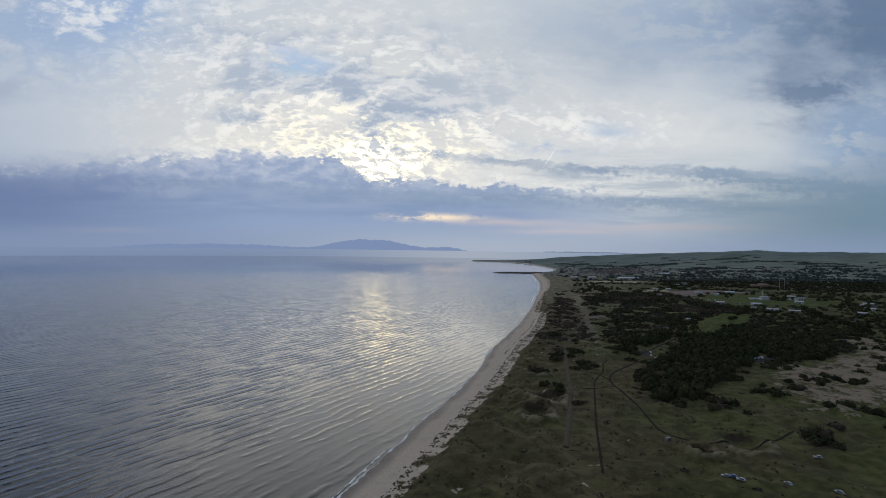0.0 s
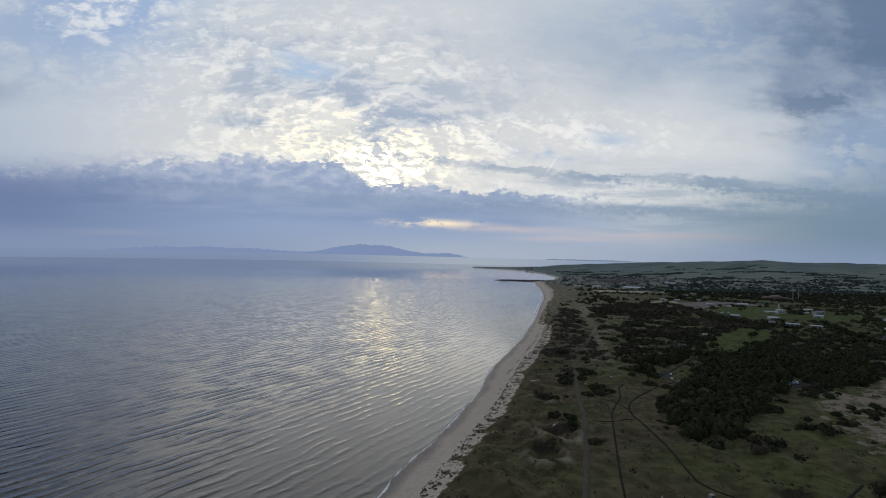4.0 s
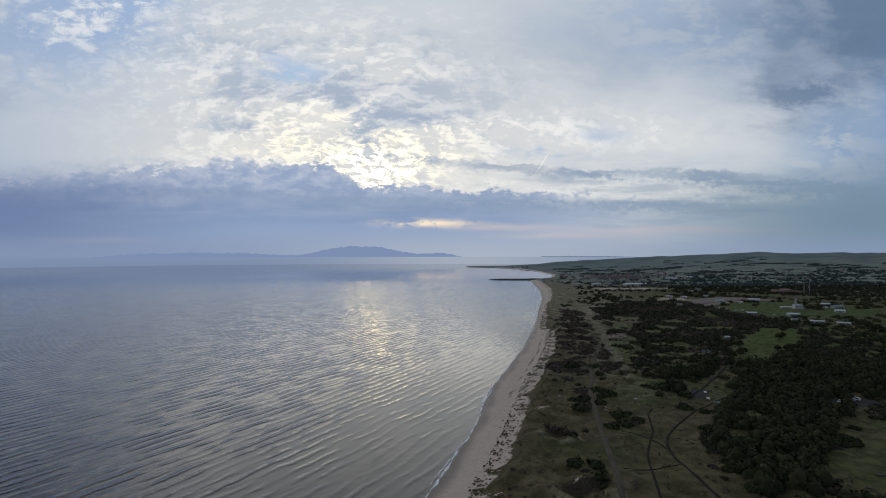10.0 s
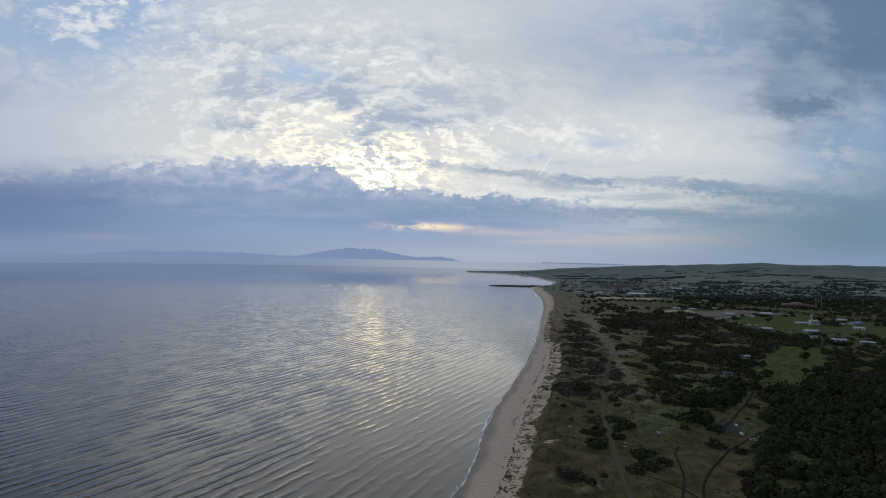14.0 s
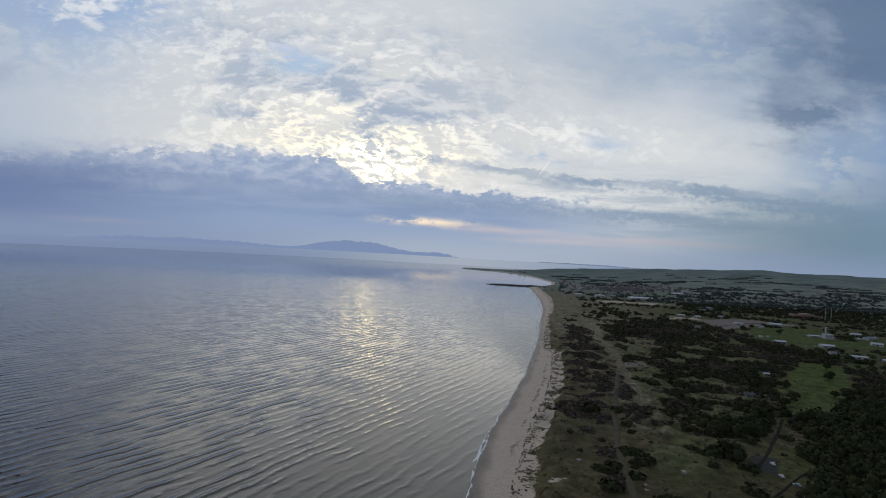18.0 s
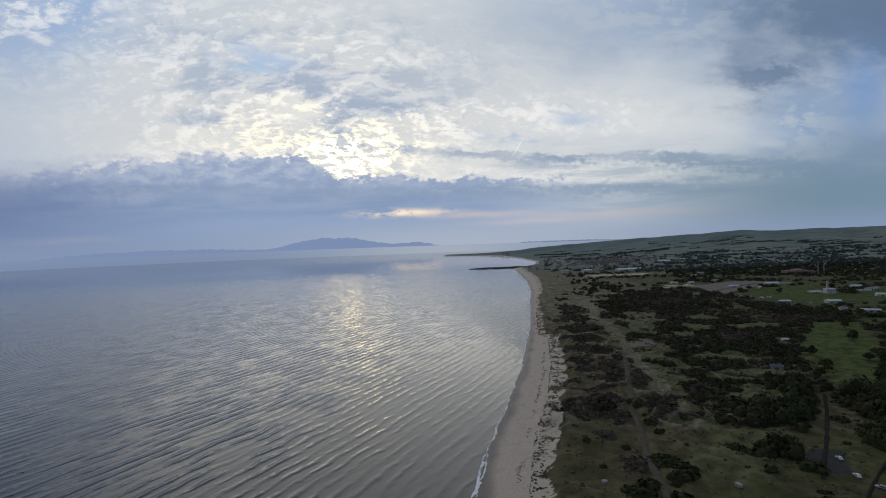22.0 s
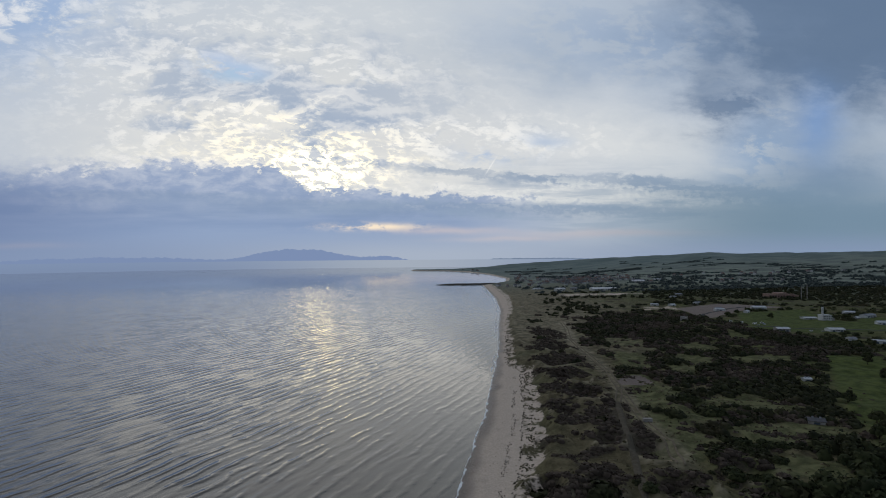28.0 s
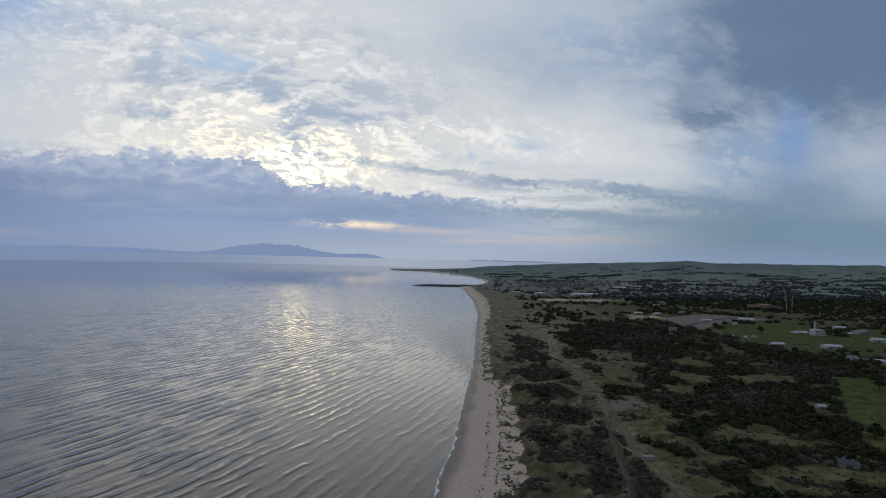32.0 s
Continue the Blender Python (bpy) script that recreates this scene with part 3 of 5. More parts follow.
# what covers the land, area by area
WOODS = [
    [(190, 479), (250, 550), (305, 620), (391, 655), (451, 665), (399, 517), (347, 535), (282, 483), (227, 423), (193, 381), (164, 365), (167, 399), (171, 429)],
    [(183, 549), (212, 610), (245, 660), (322, 699), (280, 635), (240, 592), (217, 560)],
    [(229, 516), (272, 588), (305, 640), (340, 690), (390, 697), (470, 690), (330, 545)],
    [(329, 1150), (440, 1270), (581, 1360), (577, 1252), (509, 1057), (424, 985), (348, 977), (275, 990)],
    [(683, 1685), (953, 1876), (1388, 1830), (2300, 1950), (2100, 1550), (1150, 1400), (943, 1450), (868, 1496), (782, 1584)],
    [(245, 860), (300, 940), (420, 975), (470, 900), (400, 830), (330, 770), (280, 800)],
    [(353, 537), (400, 590), (447, 660), (507, 667), (450, 580), (405, 540)],
    [(430, 880), (480, 960), (512, 1060), (560, 1050), (605, 1000), (600, 930), (545, 905), (480, 870)],
    [(212, 630), (200, 690), (220, 745), (248, 800), (275, 860), (340, 900), (400, 860), (365, 770), (310, 700), (262, 640)],
]
FIELDS = [
    [(315, 655), (345, 725), (408, 803), (500, 910), (545, 890), (475, 790), (400, 715), (345, 650)],
    [(573, 1125), (660, 1262), (823, 1299), (760, 1180), (680, 1090), (620, 1075)],
    [(814, 1182), (900, 1130), (740, 1010), (690, 1050)],
    [(545, 1075), (600, 1150), (690, 1180), (780, 1120), (700, 1040), (610, 1035)],
    [(581, 2440), (719, 2418), (621, 2060), (471, 2019)],
    [(1420, 2700), (2000, 2420), (2000, 2330), (1400, 2560)],
]
TOWN = [[(500, 1985), (600, 2420), (1000, 2680), (1180, 2480), (850, 2060), (640, 1990)]]
BARE = [[(455, 1640), (500, 1730), (660, 1735), (760, 1700), (640, 1660)], [(520, 1330), (560, 1400), (640, 1370), (590, 1310)], [(316, 500), (300, 465), (268, 415), (262, 380), (285, 340), (420, 430), (600, 640), (540, 700), (460, 575), (350, 515)]]
YARDS = [
    [(560, 1190), (600, 1350), (740, 1420), (820, 1340), (690, 1290)], [(236, 822), (240, 838), (262, 846), (272, 832), (262, 818)],
    [(298, 510), (304, 532), (346, 542), (352, 526)], [(207, 549), (226, 572), (240, 566), (220, 538)],
]


# grassy openings in the scrub, and patches of dark heath on the dunes: place and half-widths
CLEARINGS = [(221, 704, 12, 13), (258, 743, 18, 15), (270, 703, 16, 18), (309, 757, 18, 17), (254, 797, 20, 18), (218, 733, 17, 16), (421, 899, 30, 16), (323, 869, 15, 14), (295, 929, 19, 22), (230, 658, 11, 14), (206, 686, 15, 16),
             (287, 767, 20, 11), (240, 772, 13, 20), (256, 655, 15, 13), (215, 626, 13, 14), (220, 587, 11, 12), (302, 706, 18, 13), (258, 832, 14, 18), (285, 888, 16, 18), (186, 612, 13, 16), (172, 560, 14, 18), (197, 585, 10, 14), (232, 494, 9, 12), (355, 905, 14, 20), (395, 960, 16, 22), (330, 1010, 18, 26)]
HEATHS = [(195, 732, 15, 30), (210, 770, 9, 12), (153, 664, 11, 12), (184, 700, 9, 16), (150, 627, 8, 11), (128, 640, 9, 12), (196, 852, 9, 6), (212, 918, 10, 8), (170, 782, 9, 6), (232, 930, 12, 22), (190, 880, 10, 10), (240, 1010, 14, 26), (165, 742, 9, 8), (160, 690, 9, 5),
          (130, 560, 7, 8), (120, 690, 6, 8), (140, 720, 7, 9), (215, 985, 9, 14), (128, 600, 6, 5), (176, 820, 8, 9), (262, 1090, 15, 40), (122, 520, 6, 9)]


def rounds(x, y, spots, wob=0.28):
    """About 1 on the listed ovals, with uneven edges."""
    out, n = np.zeros(x.shape), wob * wave_noise(x, y, 15, 2.7, 3)
    for cx, cy, rx, ry in spots:
        out = np.maximum(out, smooth(1.32, 0.98, np.hypot((x - cx) / rx, (y - cy) / ry) + n))
    return out


def covered(x, y, areas, soft=10.0):
    out = np.zeros(x.shape)
    for pts in areas:
        out = np.maximum(out, polygon_mask(x, y, pts, soft))
    return out


def wooded(x, y, soft=8.0):
    """Closed woods, thinner on the two rises nearer the works."""
    x, y = x + 7 * wave_noise(x, y, 45, 1.9, 3), y + 10 * wave_noise(x, y, 55, 4.4, 3)
    out = np.zeros(x.shape)
    for pts, share in zip(WOODS, (1.0, 1.0, 1.0, 0.88, 0.9, 0.80, 1.0, 0.85, 0.80)):
        out = np.maximum(out, share * polygon_mask(x, y, pts, soft))
    return out


def scrub(x, y):
    """How thickly shrubs stand, 0 to 1."""
    s = inland(x, y) - beach_width(y)
    n = wave_noise(x, y * 1.7, 105, 6.0, 3) + 0.45 * wave_noise(x, y * 1.5, 33, 9.0, 2)
    d = smooth(0.05, 0.50, n - 0.46 + 0.78 * smooth(70, 260, s) * smooth(420, 620, y + 0.4 * s))
    open_up = smooth(-0.55, -0.25, wave_noise(x, y * 2.1, 66, 3.0, 3))
    d = np.maximum(d, wooded(x, y) * (0.05 + 0.95 * open_up))
    d = d * (1 - covered(x, y, FIELDS, 9.0)) * (1 - 0.65 * covered(x, y, BARE, 12.0)) * (1 - covered(x, y, YARDS, 5.0))
    parkland = smooth(390, 480, x) * smooth(840, 930, y) * smooth(-0.35, 0.0, wave_noise(x, y * 1.8, 85, 7.7, 3)) * (1 - polygon_mask(x, y, WOODS[7], 15))
    d = smooth(0.22, 0.62, d) * (1 - 0.75 * parkland) * (1 - rounds(x, y, CLEARINGS))
    return d * smooth(25, 60, s) * smooth(3.5, 6.5, off_track(x, y)) * np.maximum(smooth(350, 400, y), smooth(195, 215, x))


w = beach_width(GY)
toe = S + 3.0 * wave_noise(GX, GY, 34, 1.0, 3)
shelf = S / w
sand = np.maximum(np.where(shelf < 0.74, 1.0, 0.58) * smooth(9, 1, toe - w), covered(GX, GY, BARE, 25) * 0.54)
sand = np.maximum(sand, smooth(0.75, 1.15, wave_noise(GX, GY * 1.3, 48, 7.3, 4)) * 0.38 * smooth(260, 60, S))
thick = scrub(GX, GY)
lush = np.clip(smooth(90, 260, S) * 0.42 + 0.3 * wave_noise(GX, GY, 120, 2.2, 3), 0, 0.9)
lush = np.maximum(lush, covered(GX, GY, FIELDS, 6))
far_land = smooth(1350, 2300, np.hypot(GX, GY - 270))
patch = np.sign(wave_noise(GX, GY * 2.5, 420, 1.3, 2)) * 0.5 + 0.5
lush = np.where(far_land > 0, lush * (1 - far_land) + far_land * (0.35 + 0.6 * patch), lush)
opened = rounds(GX, GY, CLEARINGS)
lush = np.maximum(lush * (1 - opened), 0.75 * opened)
rough_grass = np.clip(0.10 + 0.24 * wave_noise(GX, GY, 70, 6.0, 3) + 0.55 * thick, 0, 1) * (1 - opened) * (1 - covered(GX, GY, FIELDS, 6)) + 0.8 * rounds(GX, GY, HEATHS) * (1 - 0.6 * far_land)
hard = covered(GX, GY, YARDS, 3)
# bleached grass on the hollows' rims, dark heath on their seaward slopes
rims, slopes = 0 * GX, 0 * GX
for hx, hy, hr, hh in HOLLOWS:
    d = np.hypot(GX - hx, (GY - hy) * 0.8) / hr + 0.12 * wave_noise(GX, GY, 14, 3.3, 3)
    rims = np.maximum(rims, 1.2 * np.exp(-(((d - 1.05) / 0.14) ** 2)) * smooth(-0.9, 0.6, (hy - GY) / hr))
    slopes = np.maximum(slopes, smooth(1.0, 0.7, d) * smooth(-0.2, 0.7, (GY - hy) / hr))
rims = np.maximum(rims, 0.30 * opened)
verge = smooth(10, 5, np.minimum(line_gap(GX, GY, BRANCH), line_gap(GX, GY, SERVICE[:5]))) * smooth(600, 680, GY)
rough_grass = rough_grass * (1 - verge)
rough_grass = np.clip(rough_grass + 0.8 * slopes, 0, 1.2)
wet = smooth(10, 1, S + 2.0 * wave_noise(GX, GY, 60, 8.0, 2)) * (sand > 0.5)
cover = ground.data.color_attributes.new("cover", "FLOAT_COLOR", "POINT")
cover.data.foreach_set("color", np.stack([sand, rough_grass, lush, hard], -1).astype(np.float32).ravel())
# rims and verges are bleached; far dunes are paled in colour for haze
straw_haze_mask = ground.data.attributes.new("dry", "FLOAT", "POINT")
straw_haze_mask.data.foreach_set("value", (np.maximum(rims, smooth(340, 140, S) * (0.25 * smooth(560, 700, GY) + 0.75 * smooth(850, 1150, GY)) * smooth(2600, 1900, GY) * 0.85 * (1 - 0.6 * thick) * (1 - 0.5 * np.clip(slopes, 0, 1)) + 0.6 * verge)).astype(np.float32).ravel())
# share of the haze-tinted far ground colour
hazy_meadows = ground.data.attributes.new("hazy_pasture", "FLOAT", "POINT")
hazy_meadows.data.foreach_set("value", far_land.astype(np.float32).ravel())
damp = ground.data.attributes.new("wet", "FLOAT", "POINT")
damp.data.foreach_set("value", wet.astype(np.float32).ravel())

water = water_material()
sea_r = steps(1, (2400, 100), (4640, 320))
SR, SA = np.meshgrid(sea_r, np.radians(np.linspace(-180, 180, 181)))
sea = sheet("sea", 17 + SR * np.sin(SA), 270 + SR * np.cos(SA), 0 * SR, water)
tagged(sea, "calm grey-blue sea with low swell and glitter", "sea", kind="structure")

# small waves shoal towards the beach
wy = steps(150, (1150, 2.5))
ws = steps(-95, (-2, 1.4))
WS, WY = np.meshgrid(ws, wy)
WX = shore_x(WY) + WS / 0.97
lift = smooth(-95, -55, WS) * smooth(-2, -9, WS) * smooth(150, 190, WY) * smooth(1150, 1080, WY)
turn = 2 * math.pi * (WS * 1.0 + 0.16 * WY + 7 * wave_noise(WX, WY, 130, 2.0, 3)) / 13.0
crest = np.clip(np.sin(turn), 0, 1) ** 6
gate = smooth(0.05, 0.6, wave_noise(WS * 1.6, WY * 0.45, 26, 5.0, 3))
WZ = 0.03 + lift * (0.16 * crest * gate + 0.03 * wave_noise(WX, WY, 9, 1.0, 2) + 0.05)
shallows = sheet("sea_shallows", WX, WY, WZ, water)
tagged(shallows, "shallow grey-green water with small waves nearing the beach", "sea", kind="structure")


# ---- distance ----
def plain_material(name, dark, light, scale=0.5, rough=0.85, spec=0.25, metal=0.0, bump=0.0):
    """A two-tone worn surface."""
    mat, bsdf, (put, m, mix, noisy, ramp, xyz, split) = material(name, rough, spec, metal)
    tex = mat.node_tree.nodes.new("ShaderNodeTexCoord").outputs["Object"]
    a, b = noisy(tex, scale, 6, 0.62), noisy(tex, scale * 7, 4, 0.6)
    v = m("ADD", m("MULTIPLY", a, 0.7), m("MULTIPLY", b, 0.3))
    put(bsdf.inputs["Base Color"], mix(ramp(v, 0.32, 0.68), dark, light))
    if bump:
        relief(mat, bsdf, v, bump)
    return mat


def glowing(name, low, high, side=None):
    """Far air: emission in haze colours for what lies beyond the clear view."""
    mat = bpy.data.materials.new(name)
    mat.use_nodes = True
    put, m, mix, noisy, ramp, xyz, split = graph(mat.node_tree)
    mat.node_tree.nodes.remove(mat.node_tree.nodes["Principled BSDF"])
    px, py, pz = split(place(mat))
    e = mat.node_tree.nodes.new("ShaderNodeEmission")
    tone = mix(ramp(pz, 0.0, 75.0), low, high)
    # brightening towards the sun's bearing, put into the emission colour
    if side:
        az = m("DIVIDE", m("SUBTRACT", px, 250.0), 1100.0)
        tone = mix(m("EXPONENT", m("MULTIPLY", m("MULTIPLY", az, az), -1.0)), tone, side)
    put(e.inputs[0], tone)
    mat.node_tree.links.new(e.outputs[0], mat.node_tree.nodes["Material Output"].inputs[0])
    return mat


HUB = (17, 270)


def ring(name, radius, az0, az1, top, mat, base=-2.0, count=200, depth=40.0):
    """A long low body of land or haze on an arc round the bay: front, crest and back."""
    az = np.radians(np.linspace(az0, az1, count))
    crest = top(np.degrees(az))
    rows = []
    for r, z in ((radius, 0 * az + base), (radius + 2, crest * 0.6 + base * 0.4), (radius + depth * 0.4, crest), (radius + depth, 0 * az + base)):
        rows.append(np.stack([HUB[0] + r * np.sin(az), HUB[1] + r * np.cos(az), z], -1))
    R = np.array(rows)
    return sheet(name, R[:, :, 0], R[:, :, 1], R[:, :, 2], mat)


# upright strip added at the sea's end, glowing in far-sea haze colours
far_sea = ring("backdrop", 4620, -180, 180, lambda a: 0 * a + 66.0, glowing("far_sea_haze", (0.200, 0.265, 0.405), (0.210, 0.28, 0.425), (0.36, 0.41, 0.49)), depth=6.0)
tagged(far_sea, "glowing strip standing in for hazy blue open sea at the horizon", "backdrop", kind="structure")


def island_top(az):
    main = np.interp(az, [-35.5, -34, -30.5, -28.5, -26.6, -24, -21.7, -19.5, -17.8, -16.2, -14.8, -13.6, -12.4, -11.4, -9.9, -8.6, -7.4, -6.2, -5, -3.6, -2.4, -1.0, 0.4, 1.4, 2.9],
                     [62, 78, 100, 96, 108, 100, 102, 92, 84, 82, 92, 116, 140, 150, 168, 158, 163, 150, 126, 106, 94, 98, 103, 90, 62])
    return main + 3.0 * np.sin(az * 5.1) * np.sin(az * 1.3) + 3.6 * np.sin(az * 9.0 + 1) * np.sin(az * 2.1) + 1.8 * np.sin(az * 17.0)


# haze before the island is put in as the meshes' own emission
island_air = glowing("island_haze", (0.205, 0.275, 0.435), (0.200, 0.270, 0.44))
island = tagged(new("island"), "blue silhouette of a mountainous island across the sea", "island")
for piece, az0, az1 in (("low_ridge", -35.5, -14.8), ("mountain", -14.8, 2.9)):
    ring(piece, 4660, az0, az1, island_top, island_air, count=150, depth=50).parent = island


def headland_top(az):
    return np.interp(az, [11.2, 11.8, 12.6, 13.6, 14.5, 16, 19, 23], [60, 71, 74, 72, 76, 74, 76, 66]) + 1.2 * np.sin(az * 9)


# blue-grey haze tint glows from the headland mesh itself
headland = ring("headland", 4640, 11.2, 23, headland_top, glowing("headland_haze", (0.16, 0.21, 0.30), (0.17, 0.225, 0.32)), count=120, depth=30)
tagged(headland, "low headland across the farther bay in blue-grey haze", "headland")

# ---- rock spit at the end of the bay ----
def mound_strip(name, line, width, height, mat, step=6.0, rough=0.5, seed=1.0):
    """An uneven bank along a line, with sloped sides, sunk into what it stands on."""
    pts = [Vector((*p, 0)) for p in line]
    walkway, out = [], []
    for a, b in zip(pts, pts[1:]):
        n = max(1, int((b - a).length / step))
        walkway += [(a.lerp(b, k / n), (b - a).normalized()) for k in range(n)]
    walkway.append((pts[-1], (pts[-1] - pts[-2]).normalized()))
    for k, (p, d) in enumerate(walkway):
        side = Vector((d.y, -d.x, 0))
        taper = min(1.0, 0.25 + k * step / 60)
        row = []
        for q, h in ((-1, -1.0), (-0.7, 0.35), (-0.3, 0.9), (0.0, 1.0), (0.3, 0.85), (0.7, 0.3), (1, -1.0)):
            wob = noise.noise(Vector((k * 0.37 * rough, q * 2, seed))) * 0.5
            c = p + side * (q * width / 2 * taper * (1 + wob * 0.4))
            row.append((c.x, c.y, h * height * taper * (1 + wob) if h > 0 else -1.0))
        out.append(row)
    R = np.array(out)
    return sheet(name, R[:, :, 0], R[:, :, 1], R[:, :, 2], mat)


rock = plain_material("wet_rock", (0.020, 0.019, 0.018), (0.060, 0.055, 0.050), 0.12, 0.8, 0.3, bump=0.5)
tagged(mound_strip("rock_spit", [(228, 2290), (300, 2296), (400, 2290), (480, 2310)], 34, 4.5, rock), "low dark rock spit running out into the sea", "spit")


# ---- plants ----
rng = np.random.default_rng(7)


def cards(name, centres, radii, heights, per, size, mats, squash=0.62, lean=0.0):
    """Leafy clumps as one mesh: many small four-sided sprays set on and in a lumpy dome over each centre."""
    n = len(centres)
    c = np.repeat(np.asarray(centres, float), per, 0)
    r, h = np.repeat(radii, per), np.repeat(heights, per)
    k = n * per
    az, lift = rng.uniform(0, 2 * math.pi, k), np.sqrt(rng.uniform(0, 1, k))
    lob = 1 + 0.22 * np.sin(3 * az + np.repeat(rng.uniform(0, 6, n), per)) + 0.16 * np.sin(5 * az + np.repeat(rng.uniform(0, 6, n), per))
    depth = rng.uniform(0.72, 1.06, k) * lob
    side = np.sqrt(1 - np.clip(lift * 0.98, 0, 1) ** 2)
    out = np.stack([np.cos(az) * side, np.sin(az) * side, lift], -1)
    p = c + out * np.stack([r * depth, r * depth, h * depth * rng.uniform(0.8, 1.05, k)], -1)
    normal = out + rng.normal(0, 0.28, (k, 3))
    normal /= np.linalg.norm(normal, axis=1)[:, None]
    a = np.cross(normal, rng.normal(0, 1, (k, 3)))
    a /= np.linalg.norm(a, axis=1)[:, None]
    b = np.cross(normal, a)
    w = (size * rng.uniform(0.6, 1.35, k) * np.repeat(np.clip(np.asarray(radii) / np.mean(radii), 0.6, 1.6), per))[:, None]
    corners = np.stack([p - a * w - b * w * 0.55, p + a * w * 0.5 - b * w * 0.7, p + a * w + b * w * 0.6, p - a * w * 0.4 + b * w * 0.75], 1)
    bend = normal * w * 0.35
    corners[:, 0] -= bend
    corners[:, 2] -= bend
    # a leafy dome under the sprays closes the clump
    sides, lows = 7, (-0.25, 0.45, 1.0)
    ang = 2 * math.pi * np.arange(sides) / sides
    R, Hh, C = np.asarray(radii, float)[:, None], np.asarray(heights, float)[:, None], np.asarray(centres, float)
    dome = []
    for q in lows:
        wob = rng.uniform(0.74, 0.98, (n, sides))
        dome.append(np.stack([C[:, :1] + R * wob * math.cos(q) * np.cos(ang + q), C[:, 1:2] + R * wob * math.cos(q) * np.sin(ang + q), C[:, 2:] + Hh * wob * 0.95 * math.sin(q)], -1))
    dome.append(np.stack([C[:, 0], C[:, 1], C[:, 2] + Hh[:, 0] * 0.9], -1)[:, None])
    core = np.concatenate(dome, 1)
    each = core.shape[1]
    j = np.arange(sides)
    quads = np.concatenate([np.stack([r_ * sides + j, r_ * sides + (j + 1) % sides, (r_ + 1) * sides + (j + 1) % sides, (r_ + 1) * sides + j], -1) for r_ in range(2)])
    tris = np.stack([2 * sides + j, 2 * sides + (j + 1) % sides, 0 * j + 3 * sides], -1)
    shift = (k * 4 + np.arange(n) * each)[:, None, None]
    loops = np.concatenate([np.arange(k * 4), (quads[None] + shift).ravel(), (tris[None] + shift).ravel()]).astype(np.int32)
    counts = np.concatenate([np.full(k + n * len(quads), 4), np.full(n * len(tris), 3)])
    mesh = bpy.data.meshes.new(name)
    mesh.vertices.add(k * 4 + n * each)
    mesh.vertices.foreach_set("co", np.concatenate([corners.reshape(-1, 3), core.reshape(-1, 3)]).astype(np.float32).ravel())
    mesh.loops.add(len(loops))
    mesh.loops.foreach_set("vertex_index", loops)
    mesh.polygons.add(len(counts))
    mesh.polygons.foreach_set("loop_start", np.r_[0, np.cumsum(counts)[:-1]].astype(np.int32))
    mesh.update(calc_edges=True)
    mesh.materials.append(mats)
    return mesh


def leaf_material(name, dark, light, dry):
    mat, bsdf, (put, m, mix, noisy, ramp, xyz, split) = material(name, 0.85, 0.12)
    geo = mat.node_tree.nodes.new("ShaderNodeNewGeometry")
    info = mat.node_tree.nodes.new("ShaderNodeObjectInfo")
    rand, pos = geo.outputs["Random Per Island"], geo.outputs["Position"]
    big = noisy(pos, 0.035, 3, 0.5)
    tone = mix(rand, dark, light)
    tone = mix(m("MULTIPLY", ramp(big, 0.5, 0.72), 0.55), tone, dry)
    tone = mix(m("MULTIPLY", info.outputs["Random"], 0.35), tone, dark)
    put(bsdf.inputs["Base Color"], tone)
    return mat


gorse = leaf_material("gorse_leaves", (0.015, 0.018, 0.009), (0.060, 0.062, 0.026), (0.074, 0.056, 0.030))
willow = leaf_material("willow_leaves", (0.018, 0.024, 0.010), (0.070, 0.076, 0.030), (0.075, 0.066, 0.030))
# distant leaves made paler and bluer, with air haze put into their colour
hazy_leaves = leaf_material("hazy_wood_leaves", (0.040, 0.053, 0.051), (0.088, 0.106, 0.096), (0.098, 0.102, 0.084))
heather = leaf_material("heath_twigs", (0.036, 0.028, 0.021), (0.105, 0.079, 0.060), (0.110, 0.080, 0.062))
bark = plain_material("bark", (0.030, 0.024, 0.018), (0.070, 0.058, 0.045), 1.5, 0.9, 0.1, bump=0.05)


def part(name, mesh_or_bm, mat, parent, label=""):
    if isinstance(mesh_or_bm, bmesh.types.BMesh):
        mesh = bpy.data.meshes.new(name)
        mesh_or_bm.to_mesh(mesh)
        mesh_or_bm.free()
    else:
        mesh = mesh_or_bm
    if mat and not mesh.materials:
        mesh.materials.append(mat)
    ob = new(name, mesh)
    ob.parent = parent
    return tagged(ob, label)


def add_box(bm, x0, x1, y0, y1, z0, z1, bevel=0.0):
    vs = bmesh.ops.create_cube(bm, size=1.0)["verts"]
    bmesh.ops.scale(bm, vec=(x1 - x0, y1 - y0, z1 - z0), verts=vs)
    bmesh.ops.translate(bm, vec=((x0 + x1) / 2, (y0 + y1) / 2, (z0 + z1) / 2), verts=vs)
    if bevel:
        es = list({e for v in vs for e in v.link_edges})
        bmesh.ops.bevel(bm, geom=es, offset=bevel, segments=2, affect="EDGES", clamp_overlap=True)
    return bm


def box(x0, x1, y0, y1, z0, z1, bevel=0.0):
    return add_box(bmesh.new(), x0, x1, y0, y1, z0, z1, bevel)


